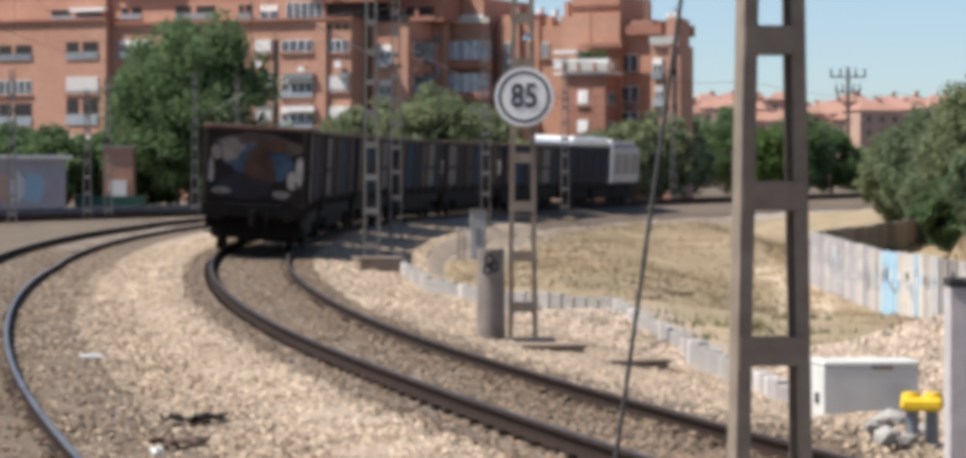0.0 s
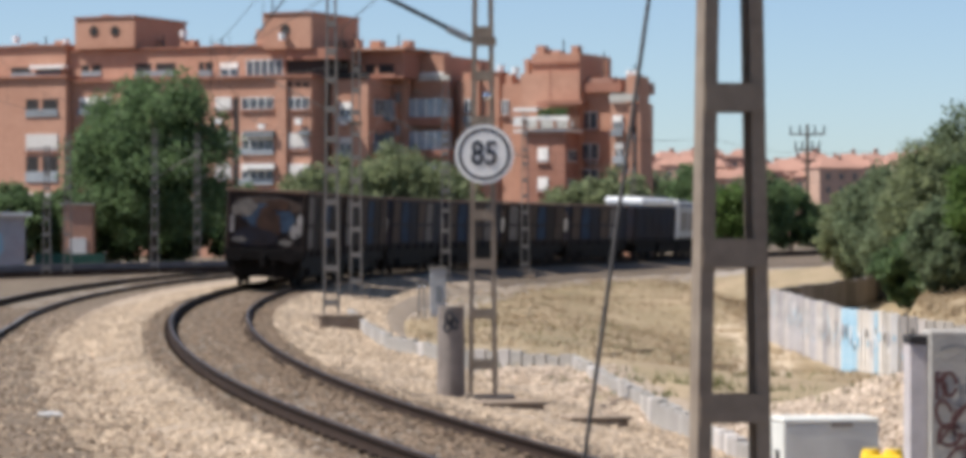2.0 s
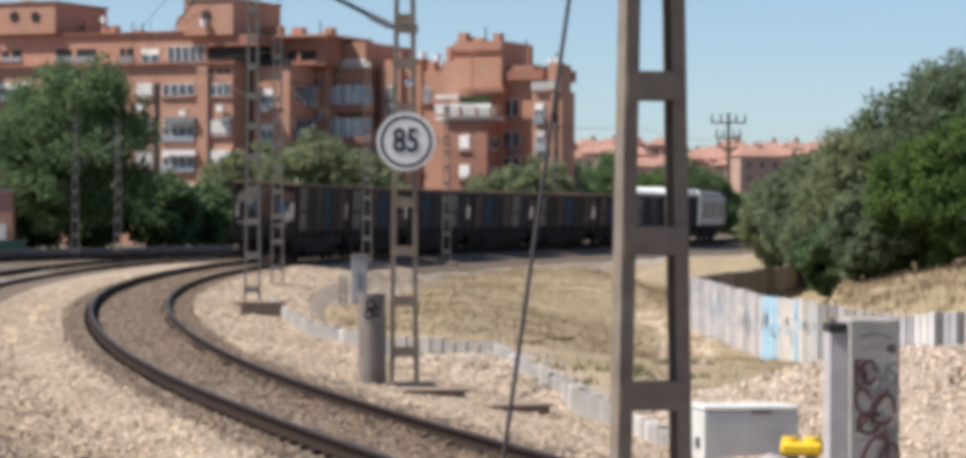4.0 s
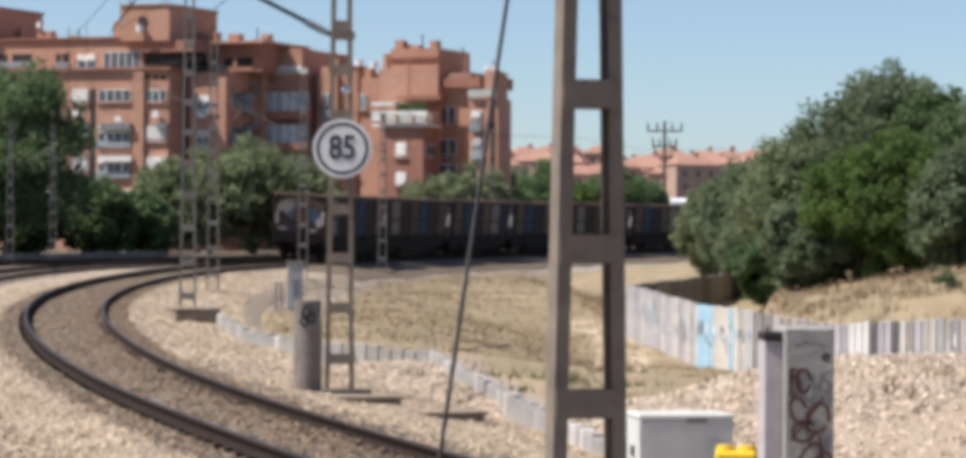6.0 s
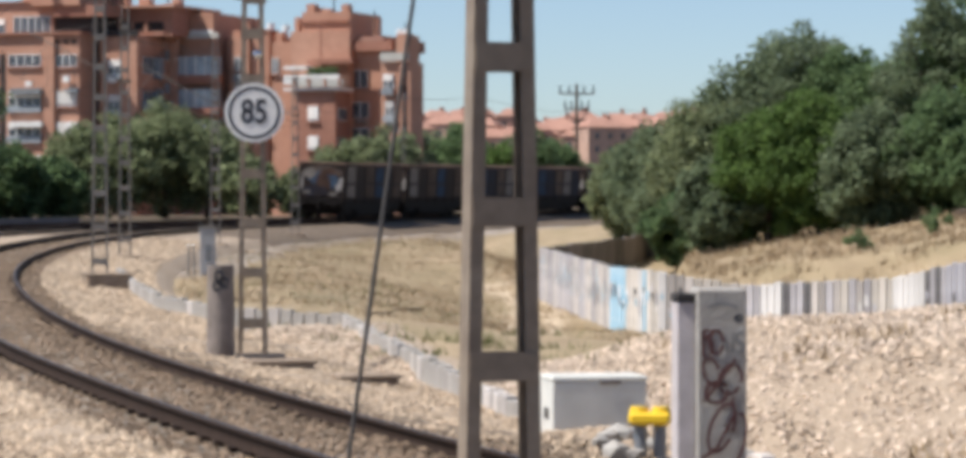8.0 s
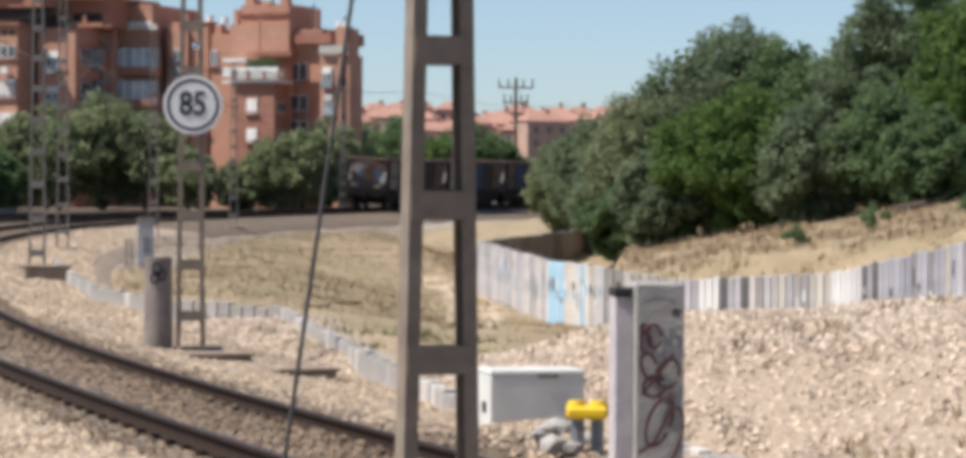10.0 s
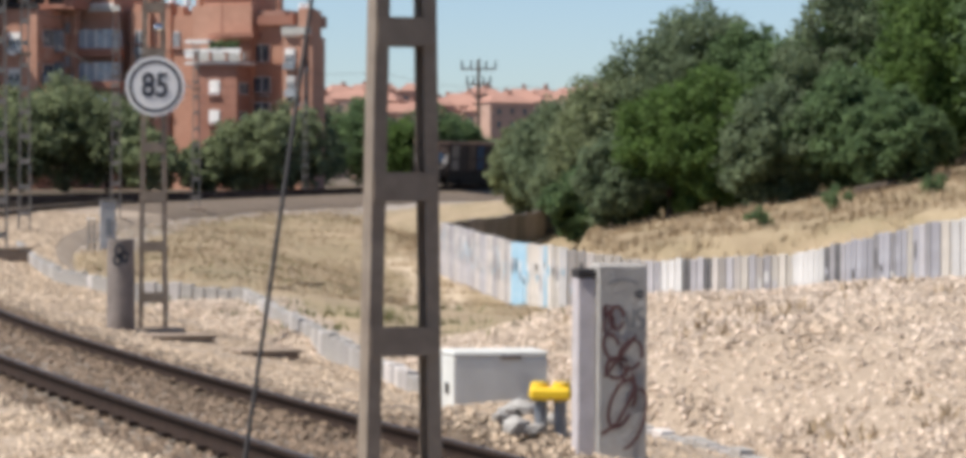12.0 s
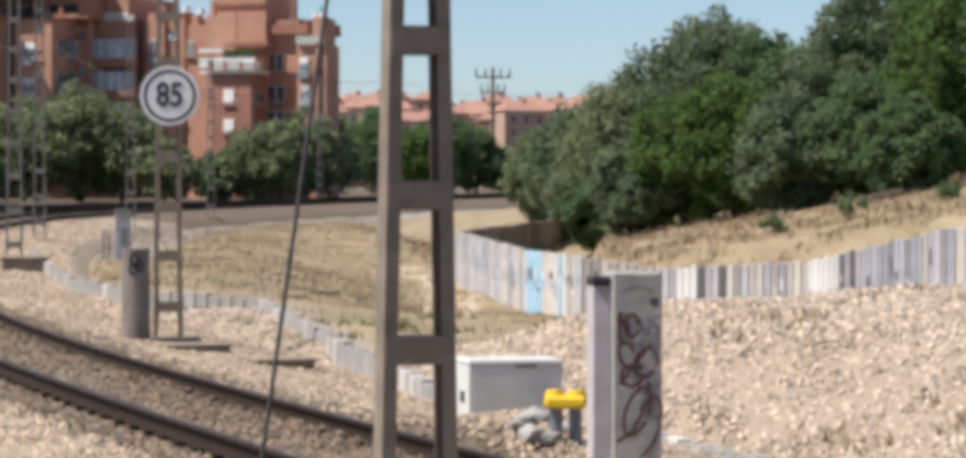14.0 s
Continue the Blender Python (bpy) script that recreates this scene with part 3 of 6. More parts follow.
yx, yy = 3.57, 25.0
yel = empty("signal_box", yx, yy, -0.02, -10, label="yellow plastic cap on two grey steel pipes", category="signal box")
bm = a_box(-0.175, 0.175, -0.12, 0.12, 0.25, 0.36, bevel=0.03)
for dx in (-0.09, 0.09):
    tube(bm, (dx, 0, 0.34), (dx, 0, 0.40), 0.085, 0.07, n=16)
part("cap", bm, "yellow", yel)
for dx in (-0.08, 0.08):
    part("pipe", a_tube((dx, 0, -0.1), (dx, 0, 0.26), 0.055, n=14), "pipe", yel)

cxp, cyp = 0.12, 46.0
cyl = empty("concrete_post", cxp, cyp, gz(cxp, cyp), 0, label="round stained concrete post with a dark scrawl", category="post")
bm = a_tube((0, 0, -0.1), (0, 0, 1.36), 0.215, 0.2, n=24)
part("shaft", bm, "post_concrete", cyl, smooth=False)

def blotch(cx, cz, rx, rz, y, seed):
    """A thin ragged patch of paint in the plane y = const."""
    r = random.Random(seed)
    bm = bmesh.new()
    n = 22
    vs = []
    for i in range(n):
        a, k = i * math.tau / n, r.uniform(0.8, 1.08)
        vs.append(bm.verts.new((cx + rx * k * math.cos(a), y, cz + rz * k * math.sin(a))))
    f = bm.faces.new(vs)
    bm.normal_update()
    bmesh.ops.solidify(bm, geom=[f], thickness=0.003)
    return bm


# slab fence
def slab_fence(pts, top, height, name, label, mats, width, thick=0.12):
    fence = empty(name, 0, 0, 0, label=label, category="wall", kind="structure")
    pts = [Vector(p) for p in pts]
    lens = [0]
    for a, b in zip(pts, pts[1:]):
        lens.append(lens[-1] + (b - a).length)
    n = int(lens[-1] / width)
    rnd = random.Random(5)
    for i in range(n):
        d = (i + 0.5) * lens[-1] / n
        x, y, zt = (float(np.interp(d, lens, [p[k] for p in pts])) for k in range(3))
        d2 = d + 0.1
        x2, y2 = (float(np.interp(d2, lens, [p[k] for p in pts])) for k in range(2))
        bm = a_box(-width / 2 + 0.014, width / 2 - 0.014, -thick / 2, thick / 2, -height, 0, bevel=0.012)
        ob = part("slab", bm, mats(d, rnd), fence)
        if name == "fence_slabs" and rnd.random() < (0.9 if 5 < d < 24 else 0.35):
            for k in range(2 if d < 24 else 1):
                paint = rnd.choice(["slab_blue", "slab_b", "slab_white", "slab_white", "slab_dark", "slab_lilac"] if d < 24 else ["slab_white", "slab_dark", "slab_b", "slab_lilac"])
                part("graffito", blotch(rnd.uniform(-0.03, 0.03), rnd.uniform(-1.1, -0.3), rnd.uniform(0.04, 0.08), rnd.uniform(0.08, 0.28), -thick / 2 - 0.006 - 0.004 * k, i + 31 * k), paint, ob, "sprayed paint patch")
        ob.matrix_basis = pose(x, y + rnd.uniform(-0.012, 0.012), zt + rnd.uniform(-0.035, 0.035), 0, rnd.uniform(-0.6, 0.6), math.degrees(math.atan2(y2 - y, x2 - x)))
    return fence


M["slab_a"] = surf("pale_slab", (0.54, 0.49, 0.45), (0.42, 0.38, 0.35), 2, 0.9, c3=(0.33, 0.3, 0.29), scale3=1.2, mix3=0.5, per_object=0.38)
M["slab_b"] = surf("grey_slab", (0.40, 0.38, 0.40), (0.3, 0.28, 0.29), 2, 0.9, c3=(0.23, 0.22, 0.22), scale3=1.1, mix3=0.5, per_object=0.38)
M["slab_blue"] = surf("blue_painted_slab", (0.24, 0.42, 0.54), (0.38, 0.5, 0.57), 3, 0.85, per_object=0.15)
# grey taken down for the shaded retaining wall, with darker stains
M["wall_grey"] = surf("shaded_stained_wall", (0.34, 0.30, 0.28), (0.22, 0.195, 0.18), 1.5, 0.9, c3=(0.12, 0.105, 0.095), scale3=0.6, mix3=0.6, per_object=0.2)
M["slab_cream"] = surf("cream_slab", (0.6, 0.55, 0.49), (0.48, 0.435, 0.385), 2, 0.9, c3=(0.36, 0.32, 0.29), scale3=1.2, mix3=0.5, per_object=0.25)
M["slab_white"] = surf("white_painted_slab", (0.72, 0.70, 0.68), (0.58, 0.56, 0.55), 2, 0.8, c3=(0.42, 0.39, 0.37), scale3=1.4, mix3=0.5, per_object=0.2)
M["slab_lilac"] = surf("lilac_grey_slab", (0.40, 0.395, 0.43), (0.31, 0.305, 0.33), 2, 0.9, c3=(0.27, 0.25, 0.27), scale3=1.0, mix3=0.5, per_object=0.22)
M["slab_dark"] = surf("blackened_slab", (0.06, 0.057, 0.06), (0.11, 0.105, 0.105), 3, 0.9, per_object=0.3)


BANDS = ((13.5, ("slab_b", "slab_b", "slab_a")), (20.0, ("slab_a", "slab_b", "slab_cream", "slab_a")), (21.1, ("slab_blue",)), (21.9, ("slab_cream",)), (23.2, ("slab_white", "slab_blue", "slab_cream")), (25.6, ("slab_cream", "slab_a")),
         (26.0, ("slab_b",)), (26.9, ("slab_white",)), (27.8, ("slab_dark", "slab_dark", "slab_b")), (29.0, ("slab_a", "slab_b", "slab_cream")), (29.9, ("slab_b", "slab_a")), (32.0, ("slab_cream", "slab_white", "slab_cream")),
         (33.1, ("slab_b", "slab_b", "slab_dark")), (35.8, ("slab_lilac", "slab_lilac", "slab_b")), (36.2, ("slab_cream",)), (37.0, ("slab_lilac", "slab_b")), (99.0, ("slab_white", "slab_cream")))


def fence_mats(d, rnd):
    return rnd.choice(next(mats for end, mats in BANDS if d < end))


FENCE = [(11.1, 104.0, 0.52), (10.9, 84.0, 0.28), (11.9, 81.0, 0.2), (13.9, 80.0, -0.12), (17.0, 76.0, 0.15), (19.0, 70.0, 1.06), (24.0, 66.0, 1.9)]
slab_fence(FENCE, 0, 1.9, "fence_slabs", "wall of upright concrete slabs daubed with faded graffiti", fence_mats, 0.25)
# dark slab colours put the shade of this face into the concrete
slab_fence([(11.2, 104.3, 0.5), (19.0, 130.0, 0.75), (21, 137, 0.8)], 0, 1.9, "retaining_wall", "concrete retaining wall of upright slabs coloured dark for its shade", lambda d, r: r.choice(["wall_grey", "wall_grey", "dark_concrete"]), 2.4)

# low kerb wall
KERB = [(-2.6, 86.0, 0.1), (-2.35, 80.0, 0.22), (-1.75, 71.0, 0.3), (-1.1, 64.0, 0.3), (0.1, 60.5, 0.3), (2.5, 58.5, 0.24), (2.9, 46.5, 0.2), (3.35, 35.0, 0.2), (3.95, 31.6, 0.1), (5.0, 29.0, 0.06), (5.35, 26.8, 0.05), (5.9, 22.5, 0.03)]
KZ = [(x, y, -0.36 + h if y < 36 else gz(x, y) + h) for x, y, h in KERB]
slab_fence(KZ, 0, 0.75, "kerb_wall", "low pale concrete kerb wall of short upright slabs", lambda d, r: r.choice(["concrete", "concrete", "slab_a"]), 0.3, 0.14)


# ---- train ----
def wagon_body(blue):
    w = empty("coal_wagon", 0, 0, 0, label="grimy open freight wagon with ribbed sides and rusty rim" if not blue else "grimy dull blue open freight wagon with ribbed sides", category="freight wagon", group="wagons of the goods train")
    L, W, Z0, Z1 = 12.0, 2.54, 1.1, 3.05
    paint = "wagon_blue" if blue else "wagon"
    part("floor", a_box(-W / 2, W / 2, -L / 2, L / 2, Z0, Z0 + 0.12), "undergear", w)
    for sx in (-1, 1):
        part("side_wall", a_box(sx * W / 2 - 0.04, sx * W / 2 + 0.04, -L / 2, L / 2, Z0 + 0.122, Z1), paint, w)
    for sy in (-1, 1):
        part("end_wall", a_box(-W / 2 + 0.042, W / 2 - 0.042, sy * L / 2 - 0.04, sy * L / 2 + 0.04, Z0 + 0.122, Z1), paint, w)
    bm = bmesh.new()
    box(bm, -W / 2 + 0.1, W / 2 - 0.1, -L / 2 + 0.1, L / 2 - 0.1, Z0 + 0.15, Z1 - 0.45)
    part("load", bm, "undergear", w, "dark load inside")
    for sx in (-1, 1):
        part("rim", a_box(sx * W / 2 - 0.08, sx * W / 2 + 0.08, -L / 2 - 0.06, L / 2 + 0.06, Z1, Z1 + 0.11, bevel=0.02), "wagon_rim", w)
        for k in range(7):
            yy = -L / 2 + 0.2 + k * (L - 0.4) / 6
            part("rib", a_box(sx * (W / 2 + 0.02) - 0.055, sx * (W / 2 + 0.02) + 0.055, yy - 0.06, yy + 0.06, Z0 - 0.1, Z1, bevel=0.02), paint, w)
        part("sill", a_box(sx * 1.12 - 0.08, sx * 1.12 + 0.08, -L / 2 - 0.1, L / 2 + 0.1, 0.62, Z0), "undergear", w)
        part("side_rail", a_box(sx * (W / 2 + 0.05) - 0.025, sx * (W / 2 + 0.05) + 0.025, -L / 2, L / 2, 1.98, 2.08), paint, w)
    # dark block added to fill the shaded gap below the floor
    part("brake_gear", a_box(-1.15, 1.15, -3.0, 3.0, 0.24, 1.0, bevel=0.1), "undergear", w)
    for sx in (-1, 1):
        bay = (L - 0.4) / 6
        for k in range(6):
            c = ("graffiti_pale", "", "panel_tan", "panel_blue", "", "panel_tan")[(k + (2 if blue else 0)) % 6]
            if c:
                yy = -L / 2 + 0.2 + (k + 0.5) * bay
                xo = sx * (W / 2 + 0.052)
                part("side_panel", a_box(xo - 0.011, xo + 0.011, yy - bay * 0.42, yy + bay * 0.42, Z0 + 0.2, Z1 - 0.1), c, w, "faded painted panel")
    for sy in (-1, 1):
        yo = sy * (L / 2 + 0.05)
        for k, (cx, cz, rx, rz, c) in enumerate(((0.0, 2.6, 1.12, 0.4, "graffiti_grey"), (-0.1, 2.3, 0.75, 0.4, "graffiti_blue"), (-0.65, 2.55, 0.35, 0.3, "graffiti_pale"), (0.55, 2.15, 0.42, 0.38, "graffiti_blue"), (0.08, 2.0, 0.45, 0.62, "wagon_rust"), (0.35, 2.65, 0.4, 0.2, "wagon_rust"), (-0.35, 1.6, 0.75, 0.34, "wagon_blue"),
                                                 (1.08, 2.05, 0.11, 0.4, "graffiti_white"), (0.9, 1.8, 0.12, 0.26, "graffiti_white"), (-1.12, 2.0, 0.08, 0.34, "graffiti_white"), (-0.85, 1.5, 0.26, 0.09, "graffiti_pale"), (0.65, 1.45, 0.25, 0.1, "graffiti_pale"), (-1.0, 2.45, 0.14, 0.2, "graffiti_pale"))):
            part("graffito", blotch(cx, cz, rx, rz, yo + sy * 0.004 * k, k), c, w, "faded sprayed paint")
        part("end_rim", a_box(-W / 2 - 0.08, W / 2 + 0.08, sy * L / 2 - 0.08, sy * L / 2 + 0.08, Z1 + 0.002, Z1 + 0.105, bevel=0.02), "wagon_rim", w)
        for xx in (-1.22, 1.22):
            part("end_rib", a_box(xx - 0.05, xx + 0.05, min(sy * (L / 2 + 0.04), sy * (L / 2 + 0.1)), max(sy * (L / 2 + 0.04), sy * (L / 2 + 0.1)), Z0, Z1, bevel=0.02), paint, w)
        part("buffer_beam", a_box(-1.3, 1.3, sy * (L / 2 + 0.12) - 0.1, sy * (L / 2 + 0.12) + 0.1, 0.85, 1.2, bevel=0.02), "undergear", w)
        for sx in (-1, 1):
            b = part("buffer", a_tube((sx * 0.875, sy * (L / 2 + 0.2), 1.03), (sx * 0.875, sy * (L / 2 + 0.62), 1.03), 0.09, n=14), "undergear", w)
            part("buffer_head", a_tube((sx * 0.875, sy * (L / 2 + 0.62), 1.03), (sx * 0.875, sy * (L / 2 + 0.68), 1.03), 0.24, n=20), "undergear", b)
        part("coupling", a_box(-0.08, 0.08, sy * (L / 2 + 0.35) - 0.2, sy * (L / 2 + 0.35) + 0.2, 0.65, 1.05, bevel=0.03), "undergear", w)
        part("hose", a_tube((0.35, sy * (L / 2 + 0.3), 1.0), (0.3, sy * (L / 2 + 0.36), 0.45), 0.03, n=6), "undergear", w)
        part("step", a_box(-1.22, -0.85, sy * (L / 2 + 0.15) - 0.12, sy * (L / 2 + 0.15) + 0.12, 0.45, 0.5), "undergear", w)
        bg = part("bogie", a_box(-1.05, 1.05, sy * 4.3 - 1.45, sy * 4.3 + 1.45, 0.3, 0.85, bevel=0.06), "undergear", w)
        for dy in (-0.9, 0.9):
            for sx in (-1, 1):
                part("wheel", a_tube((sx * 0.8, sy * 4.3 + dy, 0.46), (sx * 0.93, sy * 4.3 + dy, 0.46), 0.46, n=24), "undergear", bg)
                part("axle_box", a_box(sx * 1.0 - 0.12, sx * 1.0 + 0.12, sy * 4.3 + dy - 0.16, sy * 4.3 + dy + 0.16, 0.34, 0.62, bevel=0.03), "undergear", bg)
    return w


def locomotive():
    """Long dark hood under a white roof behind, pale cab section in front."""
    w = empty("locomotive", 0, 0, 0, label="dark diesel locomotive with white roof and pale grey front section", category="locomotive")
    part("frame", a_box(-1.3, 1.3, -9.6, 5.7, 0.95, 1.2, bevel=0.04), "undergear", w)
    part("hood", a_box(-1.3, 1.3, -9.4, -0.7, 1.2, 3.12, bevel=0.08), "wagon_blue", w)
    for k in range(5):
        part("hood_door", a_box(1.302, 1.33, -8.9 + k * 1.55, -7.7 + k * 1.55, 1.5, 2.8, bevel=0.01), "wagon_blue", w)
    for k in range(2):
        part("roof_hood", a_box(-1.2, 1.2, -7.4 + k * 3.4, -4.1 + k * 3.4, 3.13, 3.62, bevel=0.14), "loco_white", w)
    part("cab_frame", a_box(-1.36, 1.36, -0.7, -0.3, 1.2, 3.52, bevel=0.06), "loco_white", w)
    part("front_body", a_box(-1.34, 1.34, -0.3, 5.5, 1.2, 3.2, bevel=0.1), "loco", w)
    part("front_roof", a_box(-1.2, 1.2, -0.3, 5.0, 3.19, 3.44, bevel=0.1), "loco", w)
    part("fan_housing", a_box(-0.8, 0.8, 0.8, 3.6, 3.43, 3.56, bevel=0.05), "far_galv", w)
    for k in range(3):
        part("grille", a_box(1.342, 1.36, 0.1 + k * 1.8, 1.5 + k * 1.8, 1.7, 2.8), "far_galv", w)
    part("rear_window", a_box(-0.9, 0.9, -9.43, -9.402, 2.3, 2.9), "glass", w)
    for yc in (-6.4, 2.5):
        bg = part("bogie", a_box(-1.15, 1.15, yc - 2.1, yc + 2.1, 0.4, 0.95, bevel=0.06), "undergear", w)
        for dy in (-1.5, 0.0, 1.5):
            for sx in (-1, 1):
                part("wheel", a_tube((sx * 0.8, yc + dy, 0.53), (sx * 0.93, yc + dy, 0.53), 0.53, n=20), "undergear", bg)
    for yc in (-9.8, 5.9):
        part("coupling", a_box(-0.1, 0.1, yc - 0.3, yc + 0.3, 0.8, 1.1), "undergear", w)
    part("tank", a_box(-1.2, 1.2, -3.9, 0.1, 0.4, 0.95, bevel=0.08), "undergear", w)
    return w


REAR_S, SPEED, GAIN, PITCH, WAGONS = 48.0, 11.47, -0.0128, 13.4, 6
wagons = []
first = wagon_body(False)
second = wagon_body(True)
for k in range(WAGONS):
    w = first if k == 0 else second if k == 2 else copy_thing(first if k in (1, 4) else second, pose(0, 0, 0))
    wagons.append((w, REAR_S + 6.06 + k * PITCH, 4.3))
loco = locomotive()
wagons.append((loco, REAR_S + WAGONS * PITCH + 10.0, 4.5))


def rides(s, half):
    a, b = on_line(s - half), on_line(s + half)
    yaw = -math.degrees(math.atan2(b[0] - a[0], b[1] - a[1]))
    pitch = math.degrees(math.atan2(b[2] - a[2], 2 * half))
    return pose((a[0] + b[0]) / 2, (a[1] + b[1]) / 2, (a[2] + b[2]) / 2 + CANT / 2, pitch, math.degrees(math.atan2(CANT, GAUGE)), yaw)


TIMES = [0.5 * i for i in range(29)]


def motions():
    for w, s0, half in wagons:
        walk(w, [(t, rides(s0 + SPEED * t + GAIN * t * t, half)) for t in TIMES])


def leaf_cloud(centers, radii, n, size, rnd):
    w = radii ** 2.2
    idx = rnd.choice(len(centers), n, p=w / w.sum())
    d = rnd.normal(size=(n, 3))
    d /= np.linalg.norm(d, axis=1)[:, None]
    r = radii[idx] * rnd.uniform(0.45, 1.25, n)
    c = centers[idx] + d * r[:, None] * np.array([1, 1, 0.9])
    a = rnd.normal(size=(n, 3))
    a /= np.linalg.norm(a, axis=1)[:, None]
    b = np.cross(a, rnd.normal(size=(n, 3)) + 0.4 * d)
    b /= np.linalg.norm(b, axis=1)[:, None] + 1e-9
    s = size * rnd.uniform(0.6, 1.5, n)[:, None]
    V = np.stack([c - a * s, c + b * s * 0.55, c + a * s, c - b * s * 0.55], 1)
    return V.reshape(-1, 3), np.arange(4 * n).reshape(-1, 4)


# ---- apartment building ----
def window(parent, x0, x1, y, z0, z1, kind):
    """A window in the plane y = const: frame, panes and a blind, or a flat dark panel painted as a balcony's shade."""
    if kind == "open":
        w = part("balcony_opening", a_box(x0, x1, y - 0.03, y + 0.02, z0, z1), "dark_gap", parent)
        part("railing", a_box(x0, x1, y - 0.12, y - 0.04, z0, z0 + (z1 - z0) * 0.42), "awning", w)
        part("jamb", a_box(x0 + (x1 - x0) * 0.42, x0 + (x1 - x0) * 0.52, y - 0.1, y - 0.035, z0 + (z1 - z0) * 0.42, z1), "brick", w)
        return
    w = part("window", a_box(x0, x1, y - 0.05, y + 0.02, z0, z1), "frame", parent)
    n = max(2, round((x1 - x0) / 0.75))
    d = (x1 - x0) / n
    for k in range(n):
        part("pane", a_box(x0 + k * d + 0.06, x0 + (k + 1) * d - 0.06, y - 0.065, y - 0.051, z0 + 0.07, z1 - 0.07), "glass", w)
    if kind == "blind":
        part("blind", a_box(x0 + 0.03, x1 - 0.03, y - 0.1, y - 0.068, z0 + (z1 - z0) * 0.15, z1 - 0.02), "blind", w)
    elif kind == "half":
        part("blind", a_box(x0 + 0.03, x1 - 0.03, y - 0.1, y - 0.068, z1 - (z1 - z0) * 0.45, z1 - 0.02), "blind", w)
        part("sill_panel", a_box(x0 - 0.1, x1 + 0.1, y - 0.3, y - 0.05, z0 - 0.5, z0 + 0.05), "awning", w)
    part("sill", a_box(x0 - 0.12, x1 + 0.12, y - 0.2, y + 0.0, z0 - 0.14, z0 - 0.002), "brick_dark", w)


def side_window(parent, x, y0, y1, z0, z1, balcony):
    """A window or a balcony in the plane x = const, on a wall that looks along +x."""
    w = part("window", a_box(x - 0.02, x + 0.05, y0, y1, z0, z1), "frame", parent)
    n = max(2, round((y1 - y0) / 0.9))
    d = (y1 - y0) / n
    for k in range(n):
        part("pane", a_box(x + 0.051, x + 0.066, y0 + k * d + 0.07, y0 + (k + 1) * d - 0.07, z0 + 0.07, z1 - 0.07), "glass", w)
    if balcony:
        part("balcony", a_box(x + 0.07, x + 1.0, y0 - 0.3, y1 + 0.3, z0 - 0.35, z0 + 0.5, bevel=0.03), "awning", w)
    part("lintel", a_box(x + 0.001, x + 0.16, y0 - 0.1, y1 + 0.1, z1 + 0.002, z1 + 0.2), "brick_dark", w)


